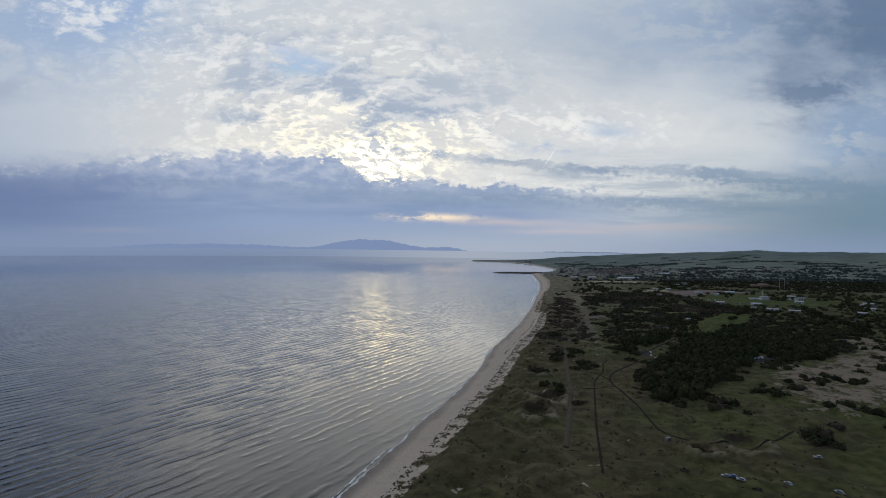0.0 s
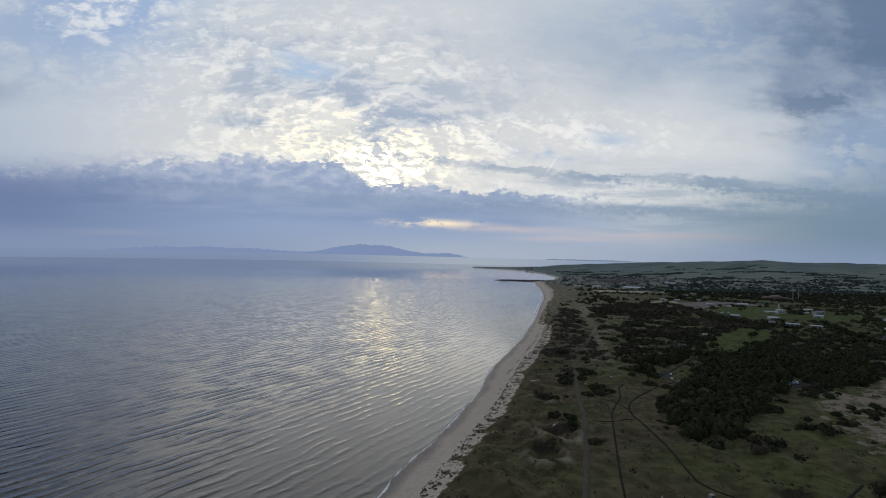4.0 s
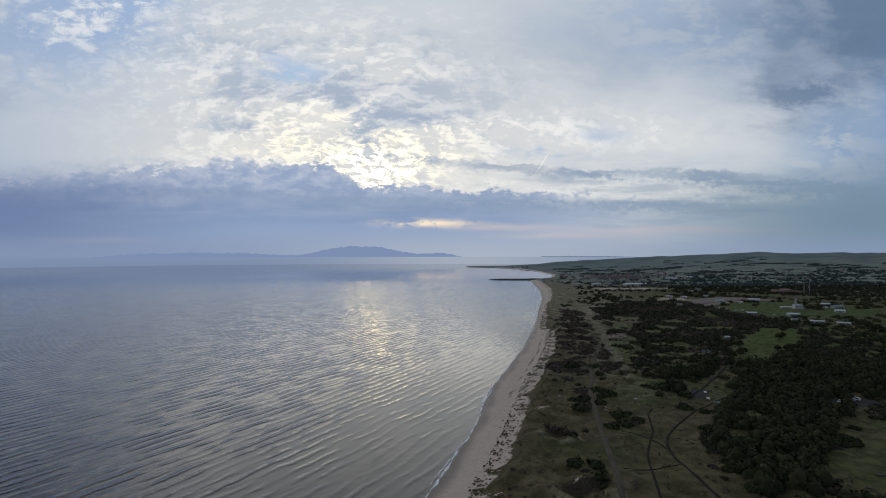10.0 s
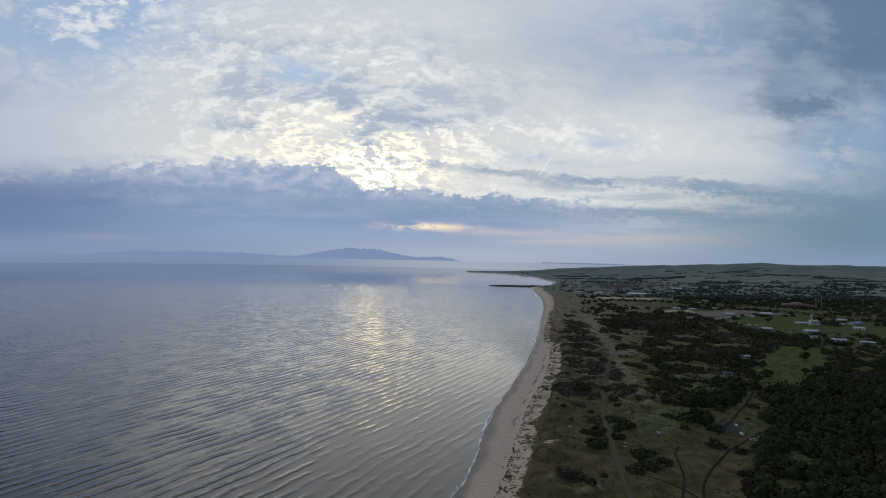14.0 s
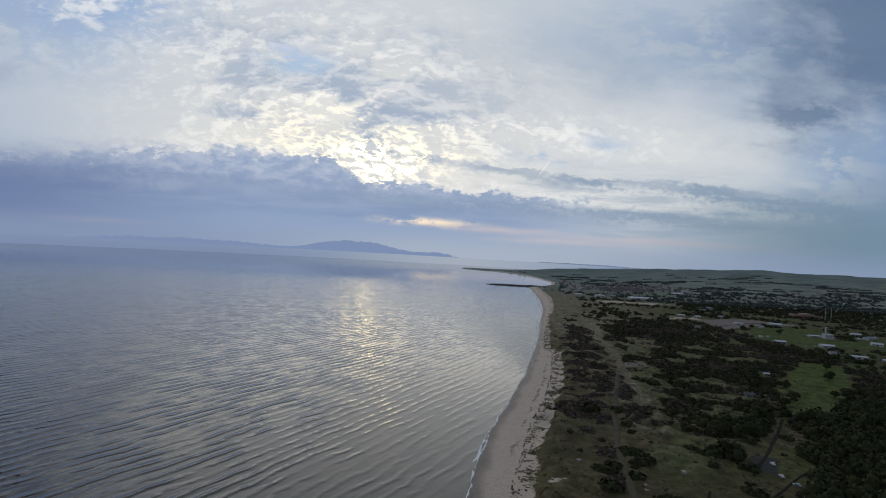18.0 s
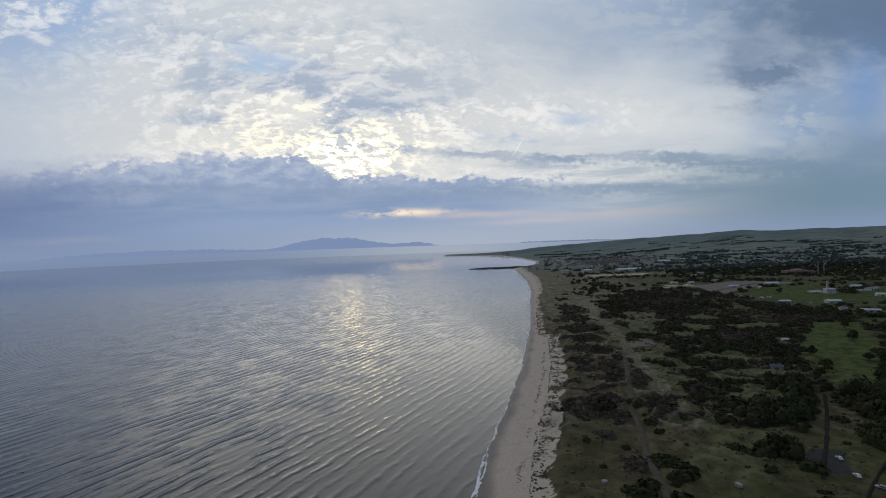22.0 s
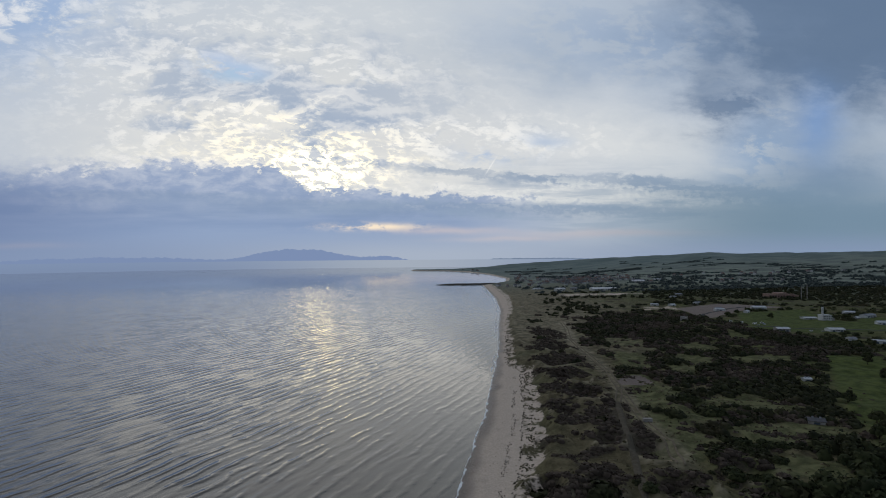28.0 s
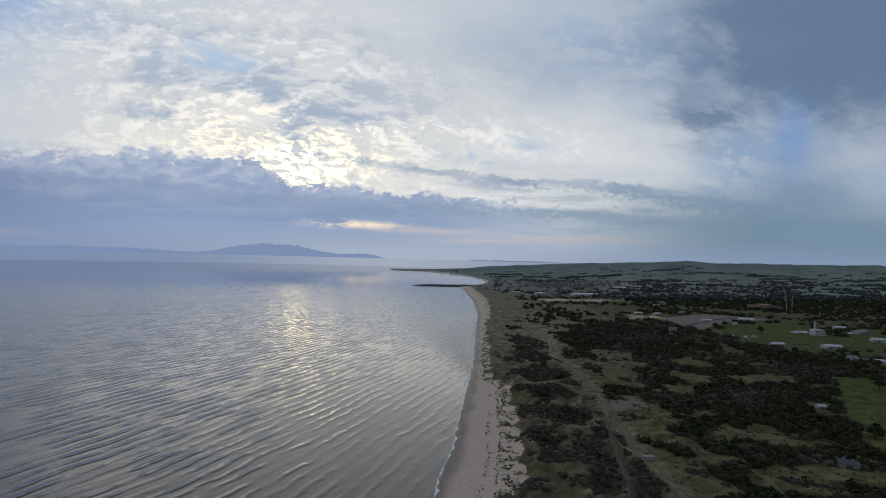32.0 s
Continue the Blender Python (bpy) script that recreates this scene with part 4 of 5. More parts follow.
def tube(points, radii, sides=7):
    """A tapered limb through points."""
    bm = bmesh.new()
    rings = []
    for k, (p, r) in enumerate(zip(points, radii)):
        p = Vector(p)
        d = (Vector(points[min(k + 1, len(points) - 1)]) - Vector(points[max(k - 1, 0)])).normalized()
        a = d.orthogonal().normalized()
        b = d.cross(a)
        rings.append([bm.verts.new(p + r * (math.cos(t) * a + math.sin(t) * b)) for t in [2 * math.pi * j / sides for j in range(sides)]])
    for lo, hi in zip(rings, rings[1:]):
        for j in range(sides):
            bm.faces.new((lo[j], lo[(j + 1) % sides], hi[(j + 1) % sides], hi[j]))
    bm.faces.new(rings[-1])
    bm.faces.new(rings[0][::-1])
    return bm


def shrub_kind(r, h, mat, per, label, category="shrub", name="shrub", group="shrubs on the dunes"):
    ob = tagged(new(name), label, category, group)
    part("stem", tube([(0, 0, -0.6), (0.1, 0, h * 0.3), (0.25, 0.15, h * 0.6)], [0.22, 0.17, 0.08]), bark, ob)
    sub = [(0, 0, h * 0.05)] + [(r * 0.55 * math.cos(a), r * 0.55 * math.sin(a), h * random.uniform(-0.02, 0.12)) for a in (0.4, 1.9, 3.3, 4.7)]
    radii = np.array([r * 0.75] + [r * random.uniform(0.42, 0.6) for _ in range(4)])
    part("crown", cards("crown", sub, radii, radii * h / r * random.uniform(0.95, 1.1), per // 5, 0.095 * r + 0.18, mat), None, ob)
    return ob


SHRUBS = [
    shrub_kind(3.6, 2.4, gorse, 240, "dark green gorse thicket on dune grass"),
    shrub_kind(5.2, 3.0, gorse, 320, "broad dark gorse thicket with an uneven outline"),
    shrub_kind(2.2, 1.7, gorse, 160, "small dark shrub in rough grass"),
    shrub_kind(4.4, 3.6, willow, 300, "rounded olive-green willow scrub"),
    shrub_kind(3.8, 1.6, heather, 240, "low brown heath clump on the dunes"),
]


def tree_kind(r, h, mat, per, label):
    ob = tagged(new("tree"), label, "tree", "trees by the fields")
    part("trunk", tube([(0, 0, -0.8), (0.1, 0, h * 0.25), (0.2, 0.1, h * 0.55), (0.1, 0.2, h * 0.85)], [0.32, 0.26, 0.17, 0.05]), bark, ob)
    for a in (0.3, 1.7, 2.9, 4.1, 5.2):
        z = h * random.uniform(0.3, 0.5)
        part("limb", tube([(0.12, 0.05, z), (r * 0.4 * math.cos(a), r * 0.4 * math.sin(a), z + h * 0.14), (r * 0.75 * math.cos(a), r * 0.75 * math.sin(a), z + h * 0.22)], [0.13, 0.09, 0.04], 5), bark, ob)
    sub = [(0, 0, h * 0.52)] + [(r * 0.6 * math.cos(a), r * 0.6 * math.sin(a), h * random.uniform(0.3, 0.5)) for a in (0.3, 1.4, 2.6, 3.7, 5.0)]
    radii = np.array([r * 0.62] + [r * random.uniform(0.4, 0.58) for _ in range(5)])
    part("crown", cards("crown", sub, radii, radii * 1.05, per // 6, 0.55, mat), None, ob)
    return ob


TREES = [tree_kind(4.5, 9.0, willow, 420, "dark round-crowned tree at a field edge"), tree_kind(3.4, 7.5, gorse, 360, "small dense dark tree in scrub")]


def ground_z(x, y):
    return float(land_height(np.array([x]), np.array([y]))[0])


def stand(ob, x, y, turn=0.0, size=1.0, sink=0.0):
    """Set the first of a kind, or a copy of it, on the ground."""
    z = ground_z(x, y) - sink
    return copy_thing(ob, pose(x, y, z, 0, 0, turn) @ Matrix.Diagonal((size, size, size * random.uniform(0.85, 1.15), 1)))


def scatter(x0, x1, y0, y1, gap, dens, seed):
    """Jittered places where the density function lets a plant stand."""
    r = np.random.default_rng(seed)
    X, Y = np.meshgrid(np.arange(x0, x1, gap), np.arange(y0, y1, gap))
    X, Y = X + r.uniform(-0.9, 0.9, X.shape) * gap, Y + r.uniform(-0.9, 0.9, X.shape) * gap
    d = dens(X, Y)
    keep = r.uniform(0.02, 1, X.shape) < d
    return X[keep], Y[keep], d[keep]


# bushes that stand out one by one near the shore
for x, y, kind, size in ((120, 535, 1, 1.25), (114, 512, 1, 1.3), (139, 500, 3, 1.4), (144, 500, 0, 1.0), (119, 654, 1, 1.5), (125, 646, 4, 1.6), (142, 640, 1, 1.5), (150, 647, 0, 1.0),
                         (133, 583, 2, 1.3), (122, 534, 0, 1.2), (126, 541, 1, 1.1), (165, 652, 2, 1.4), (178, 633, 1, 1.5), (188, 636, 1, 1.4),
                         (209, 548, 3, 1.5), (215, 625, 1, 1.9), (224, 632, 1, 1.6), (148, 285, 3, 1.2), (114, 590, 2, 1.2), (112, 560, 2, 1.0), (106, 470, 2, 1.2), (267, 744, 3, 1.9), (262, 750, 1, 1.7),
                         (265, 770, 3, 1.8), (333, 854, 1, 1.9), (185, 739, 0, 1.2), (215, 877, 4, 2.2), (200, 861, 4, 2.0), (178, 424, 0, 1.0)):
    stand(SHRUBS[kind], x, y, random.uniform(0, 360), size, 0.3)
# scattered thickets: the nearest as shrubs of their own, the rest as joined scrub
near_x, near_y, near_d = scatter(70, 560, 270, 1300, 4.4, scrub, 11)
inwood = covered(near_x, near_y, WOODS[:3] + WOODS[6:7], 8.0) > 0.6
order = np.argsort(np.hypot(near_x - 120, near_y - 560) + 400 * inwood)
own = order[:240]
for i in own:
    stand(SHRUBS[int(rng.integers(0, 5))], near_x[i], near_y[i], random.uniform(0, 360), random.uniform(0.6, 1.15), 0.3)
rest = order[240:]


def thicket(name, X, Y, base_r, ratio, per, size, mat, label, category="scrub"):
    if not len(X):
        return
    r = base_r * rng.uniform(0.6, 1.55, len(X))
    c = np.stack([X, Y, land_height(X, Y) - 0.3], -1)
    tagged(new(name, cards(name, c, r, r * ratio * rng.uniform(0.75, 1.3, len(X)), per, size, mat)), label, category, kind="stuff")


pick = 0.42 + 0.30 * wave_noise(near_x[rest], near_y[rest], 150, 4.1, 3) + rng.uniform(-0.25, 0.25, len(rest)) + 0.22 * smooth(760, 900, near_y[rest])
RX, RY, RW = near_x[rest], near_y[rest], inwood[rest]
thicket("scrub", RX[~RW & (pick < 0.62)], RY[~RW & (pick < 0.62)], 3.6, 0.80, 42, 0.70, gorse, "dark gorse and willow scrub over the dunes")
thicket("heath", RX[~RW & (pick >= 0.62)], RY[~RW & (pick >= 0.62)], 3.4, 0.65, 40, 0.64, heather, "low brown heath between the thickets")
thicket("woodland", RX[RW & (pick < 0.6)], RY[RW & (pick < 0.6)], 3.9, 1.45, 60, 0.74, willow, "dense dark woodland of low trees", "woodland")
thicket("dark_woodland", RX[RW & (pick >= 0.6)], RY[RW & (pick >= 0.6)], 3.7, 1.5, 60, 0.70, gorse, "dense near-black woodland in dune hollows", "woodland")


def side_scrub(x, y):
    return np.maximum(scrub(x, y), 0.25 * smooth(0.2, 0.8, wave_noise(x, y, 160, 4.0, 3)) * (1 - covered(x, y, FIELDS + YARDS, 10)))


X, Y, D = scatter(560, 1300, 450, 1300, 10.0, side_scrub, 12)
thicket("scrub", X, Y, 4.4, 0.85, 26, 1.2, willow, "dark scrub and trees behind the dunes")


def far_scrub(x, y):
    s = inland(x, y)
    n = wave_noise(x * 0.8, y * 1.8, 300, 2.6, 3) + 0.5 * wave_noise(x, y * 1.4, 90, 1.1, 2)
    d = smooth(-0.15, 0.5, n) * 0.75
    return np.maximum(d, wooded(x, y, 20)) * (1 - covered(x, y, FIELDS + YARDS + BARE, 15)) * (1 - 0.85 * covered(x, y, TOWN, 30)) * smooth(60, 160, s)


X, Y, D = scatter(230, 2300, 1300, 2300, 12.0, far_scrub, 13)
nigh = Y < 1760
thicket("scrub", X[nigh], Y[nigh], 4.8, 0.75, 14, 1.7, gorse, "dark scrub between the dunes and the town")
X, Y = X[~nigh], Y[~nigh]
thicket("far_woodland", X, Y, 5.6, 0.85, 14, 2.0, hazy_leaves, "distant dark woods and scrub", "woodland")


def hedges(x, y):
    s = inland(x, y)
    lines = np.abs(wave_noise(x * 0.5, y * 2.0, 430, 8.0, 3))
    return np.maximum(smooth(0.085, 0.05, lines), smooth(0.48, 0.56, wave_noise(x * 0.6, y * 2.0, 700, 3.7, 3))) * smooth(60, 200, s) * (1 - covered(x, y, FIELDS, 15)) * (1 - 0.85 * covered(x, y, TOWN, 30)) * smooth(3900, 2800, np.hypot(x, y))


X, Y, D = scatter(300, 4200, 2300, 4300, 27.0, hedges, 14)
# each seed grows into a run of hedge
run = np.arange(7)[None, :] * 8.0
tilt = rng.uniform(-0.25, 0.35, len(X))[:, None]
X, Y = (X[:, None] + run).ravel(), (Y[:, None] + run * tilt).ravel()
thicket("hedgerows", X, Y, 5.6, 0.6, 8, 2.4, hazy_leaves, "far hedgerows and copses between fields", "hedgerow")
for x, y, k, size in ((410, 719, 0, 1.3), (404, 727, 1, 1.2), (455, 800, 0, 1.1), (470, 815, 1, 1.1), (372, 752, 0, 1.0), (378, 757, 1, 1.2), (440, 742, 0, 1.0), (660, 1180, 0, 1.0), (690, 1215, 1, 1.0), (650, 1245, 0, 1.1), (760, 1150, 1, 1.0), (800, 1230, 0, 1.2), (330, 690, 0, 1.0), (345, 700, 1, 1.0), (500, 860, 1, 1.2), (520, 880, 0, 1.2)):
    stand(TREES[k], x, y, random.uniform(0, 360), size)
# a dark row of trees beside the works road
row = np.array([(579, 686), (615, 770), (640, 865), (674, 929)], float)
for k in range(26):
    q = k / 25 * 3
    x, y = np.interp(q, range(4), row[:, 0]), np.interp(q, range(4), row[:, 1])
    stand(TREES[k % 2], float(x) + random.uniform(-2, 2), float(y) + random.uniform(-2, 2), random.uniform(0, 360), random.uniform(0.9, 1.35))
for kind in SHRUBS:
    kind.matrix_basis = pose(160 + 2 * SHRUBS.index(kind), 600 + 14 * SHRUBS.index(kind), ground_z(160 + 2 * SHRUBS.index(kind), 600 + 14 * SHRUBS.index(kind)) - 0.3)
for k, kind in enumerate(TREES):
    kind.matrix_basis = pose(352 + 8 * k, 712 + 5 * k, ground_z(352 + 8 * k, 712 + 5 * k))



def dune_scrub(x, y):
    s = inland(x, y) - beach_width(y)
    arcs = np.zeros(x.shape)
    for hx, hy, hr, hh in HOLLOWS:
        d = np.hypot(x - hx, (y - hy) * 0.8) / hr
        arcs = np.maximum(arcs, smooth(0.45, 0.65, d) * smooth(1.25, 1.0, d) * smooth(-0.35, 0.25, (y - hy) / hr))
    return np.maximum(np.maximum(arcs, rounds(x, y, HEATHS, 0.4)), 0.8 * smooth(0.55, 0.75, wave_noise(x, y * 2.2, 70, 5.4, 3)) * smooth(6, 22, s) * smooth(230, 120, s) * smooth(540, 640, y) * smooth(1100, 820, y)) * smooth(3.0, 5.5, off_track(x, y)) * smooth(1, 6, s)


X, Y, D = scatter(80, 560, 470, 1350, 3.0, dune_scrub, 15)
thicket("dune_scrub", X, Y, 2.3, 0.5, 22, 0.5, heather, "dark brown scrub in the dune hollows")

# ---- tracks ----
def track(name, line, width, mat, label, lift=0.32, category="track", aside=0.0):
    pts = np.array(line, float)
    d = np.r_[0, np.cumsum(np.hypot(*np.diff(pts, axis=0).T))]
    t = np.arange(0, d[-1], 2.0)
    cx, cy = np.interp(t, d, pts[:, 0]), np.interp(t, d, pts[:, 1])
    for _ in range(6):
        cx[1:-1], cy[1:-1] = (cx[:-2] + 2 * cx[1:-1] + cx[2:]) / 4, (cy[:-2] + 2 * cy[1:-1] + cy[2:]) / 4
    tx, ty = np.gradient(cx), np.gradient(cy)
    n = np.hypot(tx, ty)
    wob = 1 + 0.18 * wave_noise(cx, cy, 22, 1.0, 2)
    Q = np.linspace(-0.5, 0.5, 5)[None, :] * (width * wob)[:, None] + aside
    X, Y = cx[:, None] + (ty / n)[:, None] * Q, cy[:, None] - (tx / n)[:, None] * Q
    Z = land_height(X, Y) + lift
    Z[:, 0] -= 0.7
    Z[:, -1] -= 0.7
    return tagged(sheet(name, X, Y, Z, mat), label, category, kind="structure")


earth = plain_material("dark_peaty_earth", (0.016, 0.014, 0.011), (0.036, 0.030, 0.024), 0.3, 0.95, 0.1, bump=0.1)
grit = plain_material("grey_grit", (0.070, 0.059, 0.042), (0.112, 0.096, 0.070), 0.4, 0.95, 0.1, bump=0.1)
asphalt = plain_material("asphalt", (0.032, 0.032, 0.034), (0.060, 0.060, 0.062), 0.25, 0.9, 0.2, bump=0.05)
pale_sand = plain_material("track_sand", (0.12, 0.10, 0.07), (0.20, 0.165, 0.12), 0.3, 0.95, 0.1, bump=0.08)
track("footpath", PATH, 1.7, earth, "dark trodden footpath through dune grass")
track("footpath", CURVE, 2.0, earth, "dark vehicle track curving over dune grass")
track("footpath", [(126, 473), (142, 457), (146, 440)], 1.2, earth, "narrow dark footpath joining the track")
track("footpath", [(110, 414), (124, 411), (143, 418)], 1.2, earth, "narrow dark footpath across the grass")
track("service_track", SERVICE[5:], 3.8, grit, "straight grey gravel track behind the dunes", 0.7)
for aside in (-1.9, 1.9):
    track("wheel_rut", SERVICE[:6], 1.3, pale_sand, "pale wheel rut of the track behind the dunes", 0.6, aside=aside)
    track("wheel_rut", BRANCH, 1.2, pale_sand, "pale wheel rut of a grassy branch track", 0.6, aside=aside)
track("road", ROAD, 3.0, earth, "dark narrow earth road between woods", category="road")
track("road", [(430, 560), (560, 705), (700, 860), (850, 1010), (1000, 1150)], 9.0, asphalt, "straight grey road past the works", category="road")
track("road", [(560, 1110), (640, 1070), (740, 1040), (860, 1010)], 7.0, asphalt, "grey works road past white sheds", category="road")
track("road", [(545, 1190), (600, 1260), (700, 1330), (860, 1400)], 8.0, asphalt, "grey works road past low buildings", category="road")

# ---- the water's edge and the beach ----
foam_mat = plain_material("sea_foam", (0.70, 0.72, 0.73), (0.90, 0.90, 0.89), 0.9, 0.7, 0.3, bump=0.05)


def foam(name, y0, y1, s_in, s_out, seed, label, floor=0.05):
    y = np.arange(y0, y1, 1.2)
    x = shore_x(y)
    n1, n2 = wave_noise(x, y, 17, seed, 4), wave_noise(x, y, 9, seed + 2, 3)
    drift = 1.2 * wave_noise(x, y, 60, seed + 5, 2)
    fade = np.minimum(1, np.minimum(y - y0, y1 - y) / 8)
    a, b = s_in + drift + 0.35 * n2, s_in + drift + (s_out - s_in) * np.clip(0.55 + 0.75 * n1, 0.12, 1.6) * fade + 0.35 * n2
    Q = np.stack([a, (a + b) / 2, b], -1)
    Y = np.repeat(y[:, None], 3, 1)
    X = shore_x(Y) + Q / 0.97
    Z = np.maximum(land_height(X, Y), 0.0) + floor
    Z[:, 1] += 0.12
    return tagged(sheet(name, X, Y, Z, foam_mat), label, "foam", kind="stuff")


foam("surf_line", 170, 2240, -0.4, 0.9, 1.0, "thin white line of surf on the wet sand", 0.07)
for k, (y0, y1, s0, wide) in enumerate(((195, 300, -3, 1.6), (405, 470, -2, 1.2), (548, 600, -2, 2.2), (900, 1010, -3, 1.4), (1100, 1300, -5, 2.2), (1400, 1700, -6, 3.5), (1750, 2100, -9, 5.0))):
    foam("breaking_wave", y0, y1, s0, s0 + wide, 3.0 + k, "short white crest of a breaking wave", 0.16 if y1 < 1100 else 0.1)

weed = leaf_material("beach_wrack", (0.016, 0.013, 0.010), (0.050, 0.040, 0.030), (0.040, 0.030, 0.022))
marram = leaf_material("marram_grass", (0.065, 0.056, 0.030), (0.165, 0.138, 0.082), (0.175, 0.142, 0.092))


def along_beach(count, y0, y1, share, spread, seed, gate_size=30.0, gate=0.0):
    r = np.random.default_rng(seed)
    y = r.uniform(y0, y1, count)
    s = beach_width(y) * share + r.normal(0, spread, count) + 1.3 * wave_noise(shore_x(y), y, 25, seed, 3)
    x = shore_x(y) + s / 0.97
    ok = wave_noise(x, y, gate_size, seed + 1.0, 2) > gate
    return x[ok], y[ok]


def litter(name, X, Y, r, ratio, per, size, mat, label, category):
    rad = r * rng.uniform(0.5, 1.5, len(X))
    c = np.stack([X, Y, land_height(X, Y) - 0.03], -1)
    tagged(new(name, cards(name, c, rad, rad * ratio, per, size, mat)), label, category, kind="stuff")


X, Y = along_beach(1300, 180, 1100, 0.745, 0.30, 21, 30, -0.4)
litter("seaweed_wrack", X, Y, 0.36, 0.3, 7, 0.22, weed, "dark line of dried seaweed along the beach", "seaweed")
X, Y = along_beach(700, 560, 900, 0.57, 0.8, 22, 60, -0.1)
litter("seaweed_wrack", X, Y, 0.30, 0.3, 6, 0.2, weed, "dark patches of seaweed on the sand", "seaweed")
X, Y = along_beach(380, 180, 900, 0.42, 1.4, 23, 35, 0.3)
litter("beach_stones", X, Y, 0.18, 0.4, 5, 0.12, weed, "scattered dark stones and weed on the sand", "stones")
X, Y = along_beach(2600, 180, 1150, 0.88, 2.4, 24, 16, -0.15)
litter("beach_grass", X, Y, 0.55, 0.6, 7, 0.30, marram, "tufts of marram grass on the foredune sand", "grass")
X, Y = along_beach(240, 180, 1150, 0.90, 2.0, 25, 12, 0.3)
litter("foredune_debris", X, Y, 0.45, 0.4, 7, 0.25, weed, "dark drift and grass at the dune foot", "debris")


def tufts(x, y):
    s = inland(x, y) - beach_width(y)
    return smooth(2.5, 4, off_track(x, y)) * smooth(2, 8, s) * smooth(300, 120, s) * (0.15 + 0.6 * smooth(0.0, 0.7, wave_noise(x, y * 1.6, 40, 3.9, 3)))


X, Y, D = scatter(-10, 480, 200, 900, 3.4, tufts, 26)
litter("dune_grass", X, Y, 1.0, 0.42, 6, 0.5, marram, "coarse tussocks of dune grass", "grass")
X, Y, D = scatter(-10, 480, 200, 900, 4.2, lambda x, y: tufts(x, y) * smooth(0.55, 0.8, wave_noise(x, y * 1.8, 27, 8.9, 3)), 27)
litter("dune_heath", X, Y, 1.3, 0.40, 7, 0.6, heather, "low dark heath clumps among dune grass", "heath")

# ---- buildings ----
white_wall = plain_material("white_render", (0.40, 0.40, 0.39), (0.58, 0.58, 0.56), 0.35, 0.8, 0.3)
pale_roof = plain_material("pale_sheet_roof", (0.42, 0.43, 0.44), (0.60, 0.61, 0.62), 0.25, 0.55, 0.4)
grey_roof = plain_material("grey_sheet_roof", (0.16, 0.17, 0.19), (0.27, 0.28, 0.30), 0.25, 0.6, 0.4)
dark_roof = plain_material("dark_slate_roof", (0.070, 0.070, 0.076), (0.130, 0.125, 0.128), 0.5, 0.75, 0.3)
red_roof = plain_material("red_tile_roof", (0.13, 0.075, 0.060), (0.20, 0.115, 0.090), 0.6, 0.8, 0.2)
grey_wall = plain_material("grey_render", (0.22, 0.21, 0.20), (0.36, 0.34, 0.32), 0.4, 0.85, 0.2)
brick = plain_material("old_red_brick", (0.20, 0.13, 0.105), (0.34, 0.23, 0.19), 0.3, 0.9, 0.2, bump=0.05)
concrete = plain_material("weathered_concrete", (0.24, 0.22, 0.20), (0.40, 0.375, 0.34), 0.3, 0.9, 0.2, bump=0.05)
glass = plain_material("window_glass", (0.015, 0.018, 0.022), (0.030, 0.034, 0.040), 0.5, 0.08, 0.6)
door_paint = plain_material("door_paint", (0.05, 0.07, 0.09), (0.09, 0.11, 0.13), 0.6, 0.6, 0.3)


def gable(w, d, h, rise, over=0.4):
    """A pitched roof slab with thickness, ridge along x, with its gable ends closed."""
    bm = bmesh.new()
    x, y = w / 2 + over, d / 2 + over
    ends = []
    for sx in (-x, x):
        ends.append([bm.verts.new(p) for p in ((sx, -y, h - 0.1), (sx, 0, h + rise), (sx, y, h - 0.1), (sx, y, h + 0.15), (sx, 0, h + rise + 0.25), (sx, -y, h + 0.15))])
    a, b = ends
    bm.faces.new(a[::-1])
    bm.faces.new(b)
    for k in range(6):
        bm.faces.new((a[k], a[(k + 1) % 6], b[(k + 1) % 6], b[k]))
    bmesh.ops.recalc_face_normals(bm, faces=bm.faces)
    return bm


def walls(w, d, h, rise):
    bm = bmesh.new()
    ring_ = []
    for sx in (-w / 2, w / 2):
        ring_.append([bm.verts.new(p) for p in ((sx, -d / 2, -1.5), (sx, d / 2, -1.5), (sx, d / 2, h), (sx, 0, h + rise), (sx, -d / 2, h))])
    a, b = ring_
    bm.faces.new(a[::-1])
    bm.faces.new(b)
    for k in range(5):
        bm.faces.new((a[k], a[(k + 1) % 5], b[(k + 1) % 5], b[k]))
    bmesh.ops.recalc_face_normals(bm, faces=bm.faces)
    return bm


def set_down(ob, x, y, turn=0.0):
    ob.matrix_basis = pose(x, y, ground_z(x, y), 0, 0, turn)
    return ob


